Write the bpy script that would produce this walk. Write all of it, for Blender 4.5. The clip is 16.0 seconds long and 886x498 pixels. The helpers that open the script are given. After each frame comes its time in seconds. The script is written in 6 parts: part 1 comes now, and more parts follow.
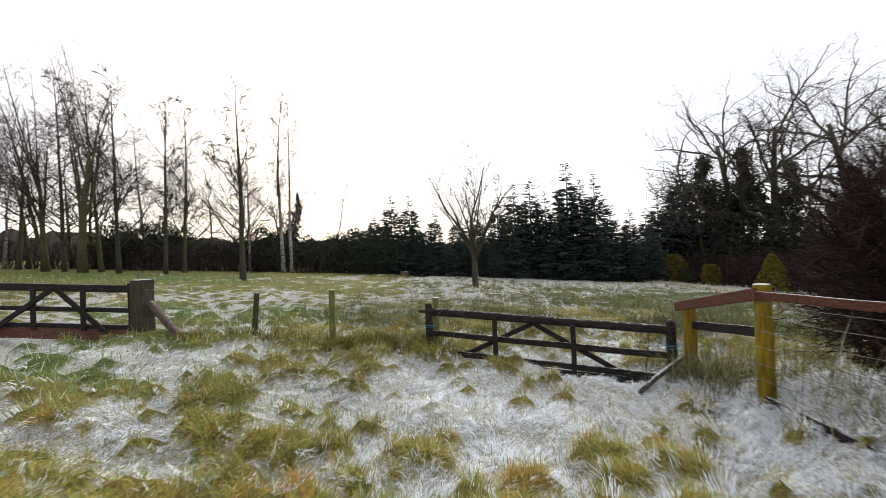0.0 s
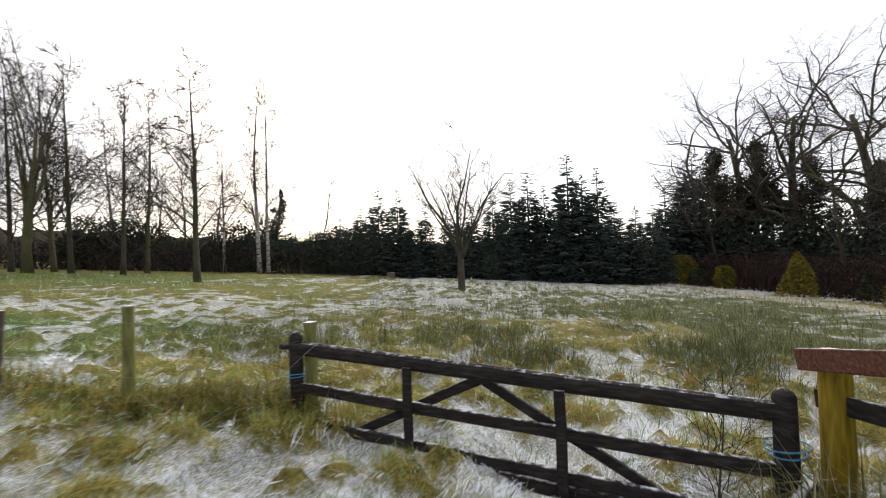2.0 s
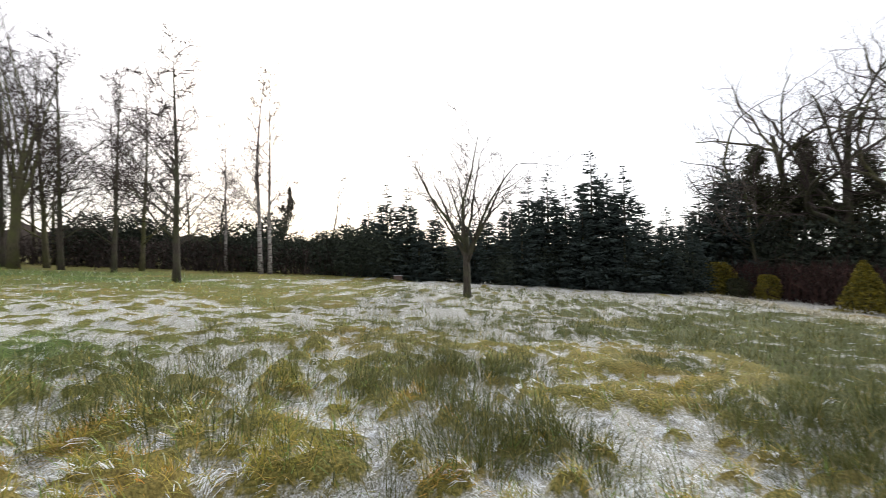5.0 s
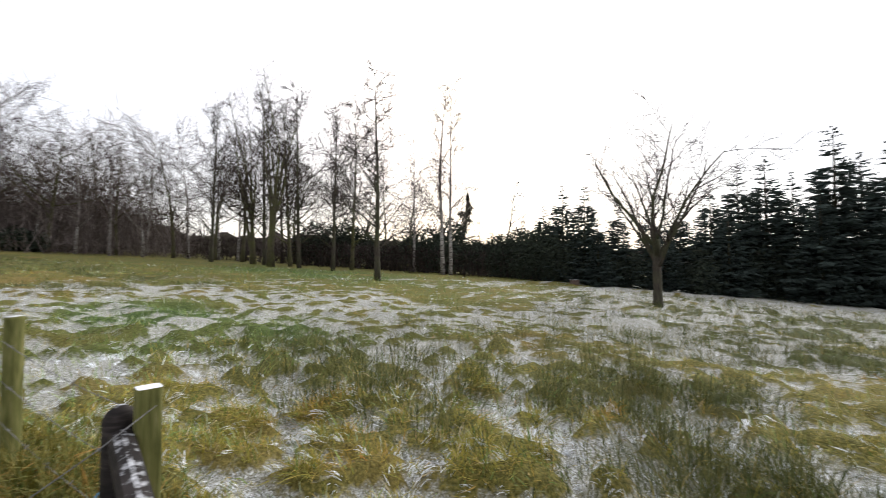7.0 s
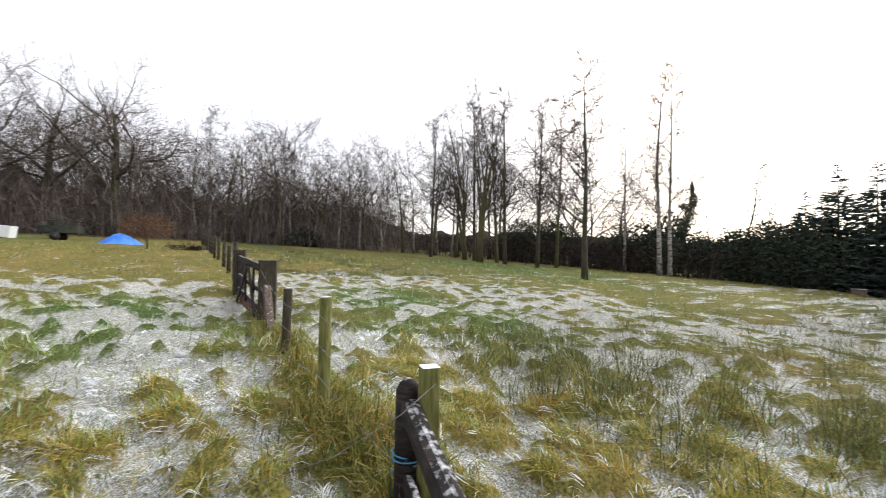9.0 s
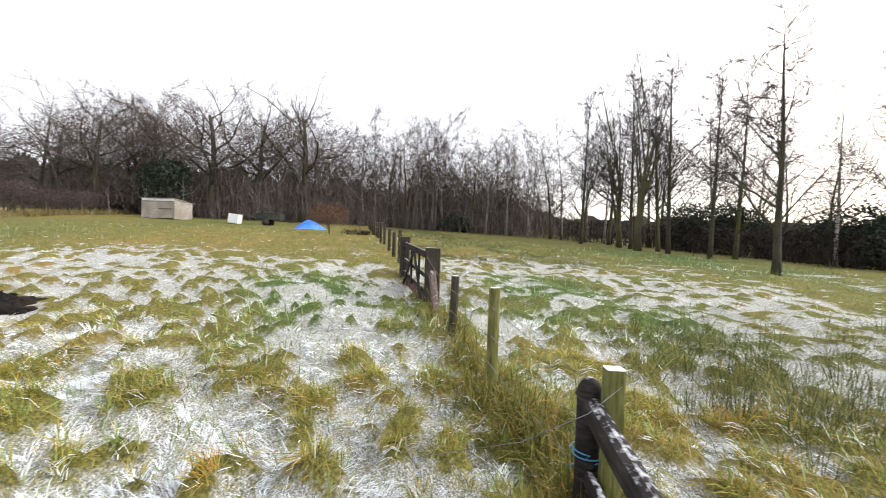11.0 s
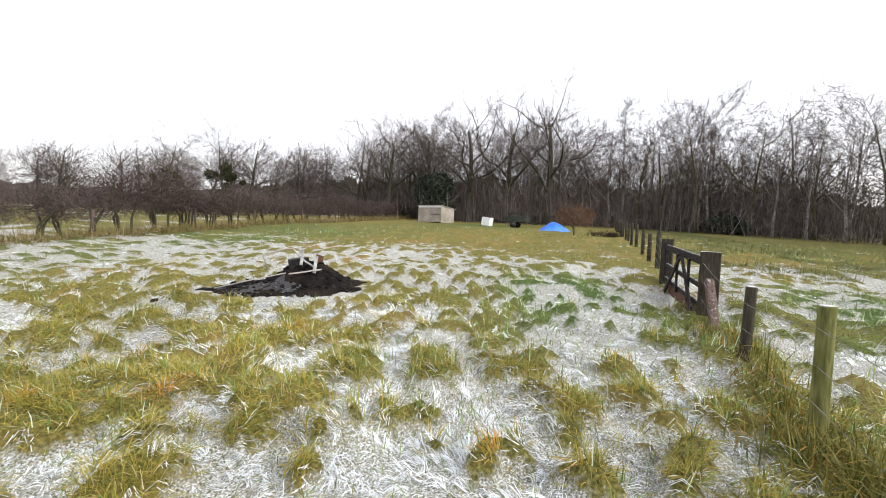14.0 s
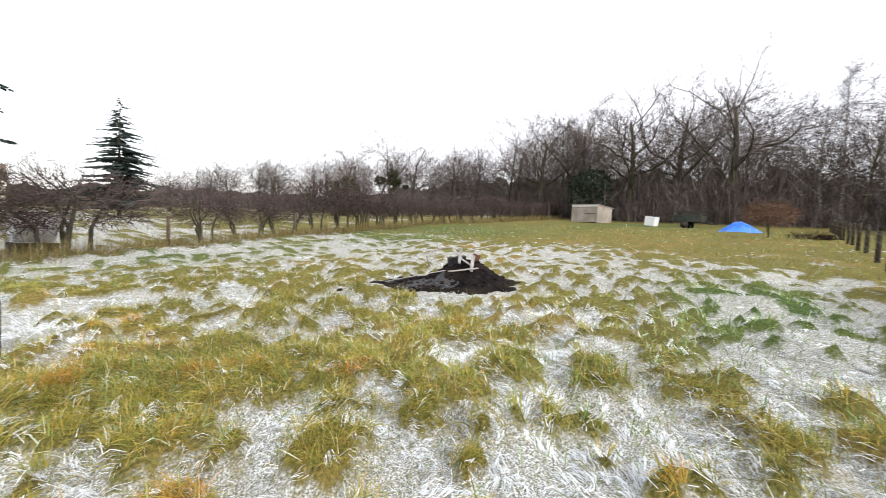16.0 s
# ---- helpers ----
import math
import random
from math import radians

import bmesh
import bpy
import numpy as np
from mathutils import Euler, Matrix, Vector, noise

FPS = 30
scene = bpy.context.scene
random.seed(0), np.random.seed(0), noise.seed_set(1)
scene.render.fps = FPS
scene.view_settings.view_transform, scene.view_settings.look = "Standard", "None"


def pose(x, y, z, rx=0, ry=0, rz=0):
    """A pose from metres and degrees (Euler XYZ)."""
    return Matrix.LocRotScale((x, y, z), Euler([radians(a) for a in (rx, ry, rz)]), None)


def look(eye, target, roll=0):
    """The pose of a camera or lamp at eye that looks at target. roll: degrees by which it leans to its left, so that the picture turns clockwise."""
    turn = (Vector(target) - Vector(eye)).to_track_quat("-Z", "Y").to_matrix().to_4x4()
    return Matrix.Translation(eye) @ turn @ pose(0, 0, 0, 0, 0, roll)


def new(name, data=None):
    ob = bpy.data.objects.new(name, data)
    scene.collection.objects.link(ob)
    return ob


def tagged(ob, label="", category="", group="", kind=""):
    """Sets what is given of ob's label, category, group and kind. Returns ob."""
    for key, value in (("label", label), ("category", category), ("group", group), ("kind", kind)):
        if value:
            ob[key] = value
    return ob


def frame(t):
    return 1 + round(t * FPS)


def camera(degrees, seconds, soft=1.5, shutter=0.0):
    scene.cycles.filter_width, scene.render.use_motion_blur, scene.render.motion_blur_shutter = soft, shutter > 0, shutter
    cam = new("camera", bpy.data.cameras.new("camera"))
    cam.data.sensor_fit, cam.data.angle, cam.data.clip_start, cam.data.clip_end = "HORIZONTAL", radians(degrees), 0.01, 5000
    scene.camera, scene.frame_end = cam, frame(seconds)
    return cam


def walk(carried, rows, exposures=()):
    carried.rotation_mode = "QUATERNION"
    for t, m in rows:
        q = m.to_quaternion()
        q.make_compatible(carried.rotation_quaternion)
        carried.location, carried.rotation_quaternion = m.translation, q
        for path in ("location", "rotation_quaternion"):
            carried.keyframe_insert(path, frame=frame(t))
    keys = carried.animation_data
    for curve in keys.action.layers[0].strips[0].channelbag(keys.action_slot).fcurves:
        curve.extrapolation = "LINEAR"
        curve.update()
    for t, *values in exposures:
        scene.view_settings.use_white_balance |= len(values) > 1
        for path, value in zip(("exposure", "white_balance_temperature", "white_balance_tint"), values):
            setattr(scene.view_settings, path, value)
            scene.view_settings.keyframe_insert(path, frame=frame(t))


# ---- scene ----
cam = camera(93.1, 16.0, soft=0.75, shutter=0.4)

PATH = [
    (0, (0.591, -0.935, 1.64), (0.45, 1.059, 1.668), -2.2),
    (0.5, (0.829, -0.14, 1.61), (0.586, 1.843, 1.641), -2.0),
    (1, (1.015, 0.636, 1.592), (0.825, 2.627, 1.625), -1.9),
    (1.5, (1.214, 1.383, 1.506), (0.89, 3.355, 1.546), -1.9),
    (2, (1.408, 2.187, 1.492), (1.258, 4.181, 1.526), -2.0),
    (2.5, (1.629, 2.897, 1.488), (1.513, 4.893, 1.519), -2.2),
    (3, (1.765, 3.514, 1.464), (1.76, 5.514, 1.5), -1.6),
    (3.2, (1.832, 3.69, 1.481), (1.89, 5.689, 1.512), -1.8),
    (5.3, (2.034, 4.875, 1.413), (1.62, 6.83, 1.473), -1.0),
    (5.5, (2.009, 4.909, 1.404), (1.471, 6.834, 1.466), -1.1),
    (6, (1.955, 4.921, 1.402), (1.258, 6.795, 1.471), -0.9),
    (6.5, (1.922, 4.895, 1.425), (1.106, 6.719, 1.497), -0.7),
    (7, (1.845, 4.857, 1.447), (0.831, 6.579, 1.52), -0.3),
    (7.5, (1.771, 4.814, 1.456), (0.517, 6.371, 1.53), 0.2),
    (8, (1.722, 4.777, 1.46), (0.291, 6.173, 1.533), 0.5),
    (8.5, (1.691, 4.741, 1.463), (0.135, 5.996, 1.527), 0.7),
    (9, (1.649, 4.712, 1.457), (-0.037, 5.787, 1.51), 1.0),
    (9.2, (1.658, 4.7, 1.464), (-0.071, 5.704, 1.511), 1.2),
    (11.3, (1.658, 4.462, 1.521), (-0.309, 4.822, 1.483), 2.0),
    (11.5, (1.644, 4.437, 1.514), (-0.333, 4.735, 1.477), 2.0),
    (12, (1.634, 4.405, 1.516), (-0.362, 4.522, 1.471), 2.1),
    (12.5, (1.615, 4.36, 1.513), (-0.381, 4.255, 1.461), 2.3),
    (13, (1.608, 4.329, 1.51), (-0.367, 4.019, 1.45), 2.4),
    (13.5, (1.594, 4.292, 1.499), (-0.32, 3.716, 1.429), 2.7),
    (14, (1.6, 4.285, 1.488), (-0.29, 3.634, 1.417), 2.6),
    (14.5, (1.609, 4.265, 1.479), (-0.243, 3.513, 1.404), 2.7),
    (15, (1.627, 4.215, 1.477), (-0.13, 3.264, 1.39), 2.8),
    (15.5, (1.628, 4.197, 1.478), (-0.034, 3.088, 1.382), 2.8),
    (16, (1.611, 4.165, 1.477), (0.063, 2.903, 1.374), 2.8),
]
walk(cam, [(t, look(eye, target, roll)) for t, eye, target, roll in PATH],
     [(0.0, 0.19), (1.0, 0.18), (2.0, 0.22), (3.2, 0.33), (5.5, 0.4), (6.5, 0.24), (7.0, 0.15), (8.0, 0.29), (9.0, 0.44), (11.5, 0.72), (13.0, 0.66), (14.2, 0.56), (16.0, 0.58)])

# ---- sky and light ----
world = bpy.data.worlds.new("winter_sky")
scene.world = world
world.use_nodes = True
wn, wl = world.node_tree.nodes, world.node_tree.links
wn.clear()
sky = wn.new("ShaderNodeTexSky")
sky.sky_type = "NISHITA"
sky.sun_disc = False
sky.sun_elevation, sky.sun_rotation = radians(28), radians(-25)
sky.air_density, sky.dust_density = 1.0, 2.0
sky_part = wn.new("ShaderNodeBackground")
sky_part.inputs["Strength"].default_value = 0.05
cloud_part = wn.new("ShaderNodeBackground")
cloud_part.inputs["Color"].default_value = (1.0, 0.972, 0.99, 1)
cloud_part.inputs["Strength"].default_value = 0.85
both = wn.new("ShaderNodeAddShader")
w_out = wn.new("ShaderNodeOutputWorld")
wl.new(sky.outputs[0], sky_part.inputs["Color"])
wl.new(sky_part.outputs[0], both.inputs[0])
wl.new(cloud_part.outputs[0], both.inputs[1])
wl.new(both.outputs[0], w_out.inputs["Surface"])

sun_data = bpy.data.lights.new("sun", "SUN")
sun_data.energy, sun_data.angle, sun_data.color = 2.3, radians(22), (1.0, 0.97, 0.92)
sun = new("sun", sun_data)
sun.matrix_world = look((0, 0, 30), (-6.0, -14.0, 20.0))


# ---- materials ----
def nodes_of(name, rough=0.8, spec=0.3):
    m = bpy.data.materials.new(name)
    m.use_nodes = True
    n, l = m.node_tree.nodes, m.node_tree.links
    b = n["Principled BSDF"]
    b.inputs["Roughness"].default_value = rough
    b.inputs["Specular IOR Level"].default_value = spec
    return m, n, l, b


def ramp_of(n, stops):
    r = n.new("ShaderNodeValToRGB")
    while len(r.color_ramp.elements) < len(stops):
        r.color_ramp.elements.new(0.5)
    for e, (p, c) in zip(r.color_ramp.elements, stops):
        e.position, e.color = p, (*c, 1)
    return r


def noise_of(n, l, scale, detail=4.0, stretch=(1, 1, 1), coord="Object"):
    tc = n.new("ShaderNodeTexCoord")
    mp = n.new("ShaderNodeMapping")
    mp.inputs["Scale"].default_value = stretch
    tx = n.new("ShaderNodeTexNoise")
    tx.inputs["Scale"].default_value, tx.inputs["Detail"].default_value = scale, detail
    l.new(tc.outputs[coord], mp.inputs["Vector"])
    l.new(mp.outputs[0], tx.inputs["Vector"])
    return tx.outputs["Fac"]


def mixed(n, l, fac, a, b, kind="MIX"):
    m = n.new("ShaderNodeMix")
    m.data_type, m.blend_type = "RGBA", kind
    for sock, v in ((m.inputs[0], fac), (m.inputs[6], a), (m.inputs[7], b)):
        if hasattr(v, "links"):
            l.new(v, sock)
        else:
            sock.default_value = v
    return m.outputs[2]


def bump_of(n, l, b, height, strength, distance=0.01):
    bp = n.new("ShaderNodeBump")
    bp.inputs["Strength"].default_value, bp.inputs["Distance"].default_value = strength, distance
    l.new(height, bp.inputs["Height"])
    l.new(bp.outputs[0], b.inputs["Normal"])


def grained(name, stops, scale=6.0, stretch=(1, 1, 1), rough=0.8, bump=0.5, depth=0.008, stain=None):
    """Two scales of variation: a colour ramp over a grain, and large stains over it."""
    m, n, l, b = nodes_of(name, rough)
    g = noise_of(n, l, scale, 6.0, stretch)
    r = ramp_of(n, stops)
    l.new(g, r.inputs[0])
    col = r.outputs[0]
    big = noise_of(n, l, scale * 0.17, 3.0)
    sr = ramp_of(n, [(0.42, (0, 0, 0)), (0.62, (1, 1, 1))])
    l.new(big, sr.inputs[0])
    col = mixed(n, l, sr.outputs[0], col, (*stain, 1) if stain else col)
    l.new(col, b.inputs["Base Color"])
    bump_of(n, l, b, g, bump, depth)
    return m


def island_mat(name, stops, rough=0.7, clear=0.0, patch=None):
    """Colour that varies from blade to blade, leaf to leaf or twig to twig."""
    m, n, l, b = nodes_of(name, rough, 0.25)
    geo = n.new("ShaderNodeNewGeometry")
    r = ramp_of(n, stops)
    l.new(geo.outputs["Random Per Island"], r.inputs[0])
    big = noise_of(n, l, 0.45, 3.0)
    lift = ramp_of(n, [(0.3, (0.75, 0.75, 0.75)), (0.7, (1.2, 1.2, 1.2))])
    l.new(big, lift.inputs[0])
    col = mixed(n, l, 1.0, r.outputs[0], lift.outputs[0], "MULTIPLY")
    if patch:
        where = ramp_of(n, [(0.57, (0, 0, 0)), (0.7, (0.8, 0.8, 0.8))])
        l.new(noise_of(n, l, 1.7, 2.0), where.inputs[0])
        col = mixed(n, l, where.outputs[0], col, mixed(n, l, 1.0, col, (*patch, 1), "MULTIPLY"))
    l.new(col, b.inputs["Base Color"])
    if clear:
        b.inputs["Subsurface Weight"].default_value = 0.0
        tr = n.new("ShaderNodeBsdfTranslucent")
        l.new(col, tr.inputs["Color"])
        mx = n.new("ShaderNodeMixShader")
        mx.inputs[0].default_value = clear
        l.new(b.outputs[0], mx.inputs[1])
        l.new(tr.outputs[0], mx.inputs[2])
        l.new(mx.outputs[0], n["Material Output"].inputs["Surface"])
    return m


def frosted_wood(name, stops, stretch, frost=0.5, rough=0.75, scale=9.0):
    """Timber whose upward faces carry broken hoar frost."""
    m, n, l, b = nodes_of(name, rough, 0.18)
    g = noise_of(n, l, scale, 7.0, stretch)
    r = ramp_of(n, stops)
    l.new(g, r.inputs[0])
    geo = n.new("ShaderNodeNewGeometry")
    sep = n.new("ShaderNodeSeparateXYZ")
    l.new(geo.outputs["Normal"], sep.inputs[0])
    patch = noise_of(n, l, 26.0, 8.0)
    ad = n.new("ShaderNodeMath")
    ad.operation = "MULTIPLY_ADD"
    l.new(patch, ad.inputs[0])
    ad.inputs[1].default_value = 0.9
    l.new(sep.outputs[2], ad.inputs[2])
    mr = n.new("ShaderNodeMapRange")
    mr.inputs["From Min"].default_value, mr.inputs["From Max"].default_value = 1.4 - frost * 0.4, 1.7 - frost * 0.4
    l.new(ad.outputs[0], mr.inputs["Value"])
    col = mixed(n, l, mr.outputs[0], r.outputs[0], (0.7, 0.72, 0.76, 1))
    l.new(col, b.inputs["Base Color"])
    bump_of(n, l, b, g, 0.6, 0.006)
    return m


MAT = {}
MAT["dark_timber"] = frosted_wood("dark_timber", [(0.3, (0.008, 0.007, 0.007)), (0.55, (0.022, 0.018, 0.017)), (0.8, (0.055, 0.045, 0.042))], (1, 1, 6), 0.06, 0.75)
MAT["grey_timber"] = frosted_wood("grey_timber", [(0.3, (0.028, 0.024, 0.018)), (0.55, (0.055, 0.047, 0.034)), (0.8, (0.095, 0.082, 0.06))], (6, 6, 0.7), 0.9, 0.85)
MAT["red_board"] = frosted_wood("red_board", [(0.3, (0.06, 0.028, 0.02)), (0.6, (0.13, 0.06, 0.045)), (0.85, (0.2, 0.12, 0.09))], (1, 6, 8), 0.5, 0.8)
MAT["prop_wood"] = frosted_wood("prop_wood", [(0.3, (0.05, 0.035, 0.028)), (0.55, (0.12, 0.085, 0.07)), (0.8, (0.22, 0.18, 0.16))], (6, 6, 0.7), 0.6, 0.85)
MAT["yellow_post"] = frosted_wood("yellow_post", [(0.3, (0.1, 0.07, 0.006)), (0.55, (0.22, 0.155, 0.012)), (0.8, (0.3, 0.22, 0.025))], (5, 5, 0.6), 1.0, 0.7)
MAT["green_post"] = frosted_wood("green_post", [(0.3, (0.07, 0.075, 0.02)), (0.55, (0.15, 0.15, 0.05)), (0.8, (0.24, 0.22, 0.1))], (6, 6, 0.7), 1.0, 0.8)
MAT["brown_plank"] = frosted_wood("brown_plank", [(0.3, (0.05, 0.02, 0.012)), (0.55, (0.11, 0.045, 0.028)), (0.8, (0.17, 0.085, 0.06))], (1, 6, 6), 0.3, 0.7)
MAT["bark"] = grained("bark", [(0.3, (0.025, 0.021, 0.017)), (0.6, (0.065, 0.055, 0.042)), (0.85, (0.11, 0.095, 0.07))], 5.0, (4, 4, 0.6), 0.9, 0.8, 0.03, (0.05, 0.055, 0.025))
MAT["mossy_bark"] = grained("mossy_bark", [(0.3, (0.036, 0.031, 0.019)), (0.6, (0.085, 0.076, 0.043)), (0.85, (0.14, 0.128, 0.076))], 5.0, (4, 4, 0.6), 0.9, 0.8, 0.03, (0.078, 0.082, 0.03))
MAT["birch_bark"] = grained("birch_bark", [(0.38, (0.03, 0.025, 0.022)), (0.5, (0.3, 0.28, 0.26)), (0.8, (0.5, 0.48, 0.45))], 3.0, (1, 1, 3.0), 0.7, 0.4, 0.01, (0.12, 0.1, 0.085))
MAT["twig"] = island_mat("twig", [(0.0, (0.018, 0.013, 0.011)), (0.6, (0.034, 0.025, 0.021)), (1.0, (0.06, 0.045, 0.04))], 0.85)
MAT["birch_twig"] = island_mat("birch_twig", [(0.0, (0.03, 0.02, 0.02)), (0.6, (0.055, 0.038, 0.038)), (1.0, (0.085, 0.062, 0.06))], 0.85)
MAT["red_twig"] = island_mat("red_twig", [(0.0, (0.016, 0.008, 0.007)), (0.6, (0.03, 0.0145, 0.012)), (1.0, (0.05, 0.025, 0.019))], 0.9)
MAT["hedge_twig"] = island_mat("hedge_twig", [(0.0, (0.04, 0.028, 0.026)), (0.6, (0.075, 0.053, 0.049)), (1.0, (0.13, 0.097, 0.09))], 0.85)
MAT["wood_twig"] = island_mat("wood_twig", [(0.0, (0.06, 0.047, 0.042)), (0.6, (0.118, 0.096, 0.087)), (1.0, (0.2, 0.168, 0.156))], 0.9)
MAT["far_twig"] = island_mat("far_twig", [(0.0, (0.08, 0.064, 0.063)), (0.6, (0.135, 0.11, 0.108)), (1.0, (0.2, 0.168, 0.165))], 0.9)
MAT["rust_twig"] = island_mat("rust_twig", [(0.0, (0.075, 0.04, 0.026)), (0.6, (0.14, 0.075, 0.046)), (1.0, (0.22, 0.13, 0.08))], 0.85)
MAT["spruce"] = island_mat("spruce", [(0.0, (0.027, 0.038, 0.034)), (0.6, (0.038, 0.054, 0.048)), (1.0, (0.056, 0.076, 0.068))], 0.9)
MAT["evergreen"] = island_mat("evergreen", [(0.0, (0.026, 0.034, 0.026)), (0.6, (0.035, 0.046, 0.032)), (1.0, (0.05, 0.06, 0.04))], 0.95)
MAT["ivy"] = island_mat("ivy", [(0.0, (0.02, 0.023, 0.01)), (0.6, (0.032, 0.036, 0.015)), (1.0, (0.05, 0.054, 0.022))], 0.75)
MAT["gold_leaf"] = island_mat("gold_leaf", [(0.0, (0.05, 0.052, 0.008)), (0.5, (0.13, 0.11, 0.012)), (1.0, (0.24, 0.19, 0.022))], 0.7, 0.1)
MAT["frost_blade"] = island_mat("frost_blade", [(0.0, (0.22, 0.21, 0.13)), (0.1, (0.5, 0.5, 0.45)), (0.26, (0.8, 0.84, 0.88)), (1.0, (0.9, 0.935, 0.98))], 0.6, 0.08)
MAT["ochre_blade"] = island_mat("ochre_blade", [(0.0, (0.13, 0.14, 0.025)), (0.35, (0.27, 0.26, 0.043)), (0.7, (0.41, 0.35, 0.062)), (0.93, (0.48, 0.32, 0.078)), (1.0, (0.68, 0.62, 0.44))], 0.6, 0.15, (1.25, 0.78, 0.62))
MAT["green_blade"] = island_mat("green_blade", [(0.0, (0.11, 0.18, 0.042)), (0.5, (0.2, 0.3, 0.08)), (0.8, (0.32, 0.39, 0.13)), (1.0, (0.72, 0.78, 0.7))], 0.6, 0.15)
MAT["straw_blade"] = island_mat("straw_blade", [(0.0, (0.3, 0.27, 0.17)), (0.5, (0.5, 0.46, 0.33)), (1.0, (0.78, 0.77, 0.72))], 0.65, 0.15)
MAT["fence_blade"] = island_mat("fence_blade", [(0.0, (0.07, 0.08, 0.016)), (0.55, (0.15, 0.145, 0.028)), (0.9, (0.25, 0.2, 0.045)), (1.0, (0.42, 0.22, 0.055))], 0.6, 0.2)
MAT["bank_blade"] = island_mat("bank_blade", [(0.0, (0.1, 0.095, 0.03)), (0.5, (0.19, 0.155, 0.055)), (0.85, (0.26, 0.18, 0.07)), (1.0, (0.42, 0.36, 0.22))], 0.65, 0.15)
MAT["rush_blade"] = island_mat("rush_blade", [(0.0, (0.042, 0.056, 0.016)), (0.5, (0.082, 0.098, 0.027)), (0.85, (0.145, 0.145, 0.04)), (1.0, (0.32, 0.26, 0.095))], 0.55, 0.2)
MAT["pale_blade"] = island_mat("pale_blade", [(0.0, (0.07, 0.075, 0.025)), (0.5, (0.17, 0.16, 0.065)), (0.85, (0.3, 0.27, 0.14)), (1.0, (0.55, 0.53, 0.42))], 0.65, 0.25)
MAT["ash"] = grained("ash", [(0.3, (0.003, 0.003, 0.003)), (0.6, (0.009, 0.008, 0.008)), (0.75, (0.035, 0.03, 0.028)), (0.95, (0.16, 0.15, 0.15))], 12.0, (1, 1, 1), 1.0, 1.0, 0.05, (0.022, 0.017, 0.014))
MAT["ash"].node_tree.nodes["Principled BSDF"].inputs["Specular IOR Level"].default_value = 0.08
MAT["grey_ash"] = grained("grey_ash", [(0.35, (0.01, 0.01, 0.011)), (0.55, (0.045, 0.045, 0.048)), (0.75, (0.19, 0.195, 0.205))], 26.0, (1, 1, 1), 1.0, 1.0, 0.02, (0.05, 0.048, 0.05))
MAT["grey_metal"] = grained("grey_metal", [(0.3, (0.25, 0.25, 0.26)), (0.6, (0.5, 0.5, 0.5)), (0.8, (0.65, 0.65, 0.64))], 10.0, (1, 1, 1), 0.45, 0.2, 0.003, (0.32, 0.26, 0.22))
MAT["wire"] = grained("wire", [(0.3, (0.06, 0.06, 0.06)), (0.7, (0.16, 0.16, 0.165))], 30.0, (1, 1, 1), 0.6, 0.2, 0.001, (0.2, 0.2, 0.205))
MAT["dark_metal"] = grained("dark_metal", [(0.3, (0.006, 0.006, 0.007)), (0.7, (0.02, 0.02, 0.02))], 12.0, (1, 1, 1), 0.85, 0.2, 0.003, (0.05, 0.035, 0.03))
MAT["rust"] = grained("rust", [(0.3, (0.06, 0.02, 0.01)), (0.6, (0.18, 0.07, 0.035)), (0.8, (0.28, 0.14, 0.08))], 14.0, (1, 1, 1), 0.9, 0.6, 0.006, (0.1, 0.05, 0.03))
MAT["tarp"] = grained("tarp", [(0.3, (0.012, 0.09, 0.42)), (0.7, (0.03, 0.17, 0.66))], 3.0, (1, 1, 1), 0.4, 0.6, 0.05, (0.06, 0.22, 0.7))
MAT["white_plastic"] = grained("white_plastic", [(0.3, (0.66, 0.67, 0.68)), (0.7, (0.82, 0.82, 0.82))], 3.0, (1, 1, 1), 0.5, 0.1, 0.004, (0.7, 0.72, 0.72))
MAT["shed_board"] = grained("shed_board", [(0.3, (0.26, 0.22, 0.19)), (0.6, (0.44, 0.39, 0.35)), (0.85, (0.58, 0.53, 0.49))], 4.0, (1, 1, 6), 0.85, 0.4, 0.01, (0.27, 0.24, 0.2))
MAT["dark_cart"] = grained("dark_cart", [(0.3, (0.012, 0.015, 0.012)), (0.7, (0.035, 0.045, 0.035))], 4.0, (1, 1, 1), 0.7, 0.3, 0.01, (0.05, 0.05, 0.04))
MAT["twine"] = grained("twine", [(0.3, (0.02, 0.12, 0.25)), (0.7, (0.06, 0.25, 0.42))], 60.0, (1, 1, 1), 0.7, 0.4, 0.002, (0.1, 0.25, 0.35))
MAT["render_wall"] = grained("render_wall", [(0.3, (0.6, 0.55, 0.4)), (0.7, (0.72, 0.67, 0.5))], 2.0, (1, 1, 1), 0.9, 0.2, 0.01, (0.62, 0.57, 0.45))
MAT["roof"] = grained("roof", [(0.3, (0.12, 0.09, 0.07)), (0.7, (0.22, 0.16, 0.12))], 3.0, (1, 1, 5), 0.9, 0.5, 0.03, (0.16, 0.13, 0.1))
MAT["far_wood"] = grained("far_wood", [(0.3, (0.03, 0.024, 0.02)), (0.6, (0.06, 0.048, 0.04)), (0.85, (0.1, 0.08, 0.07))], 0.8, (3, 3, 0.4), 1.0, 0.8, 0.4, (0.05, 0.045, 0.028))


# ---- numeric noise for the lie of the land and its cover ----
LATTICE = np.random.RandomState(11).rand(256, 256)


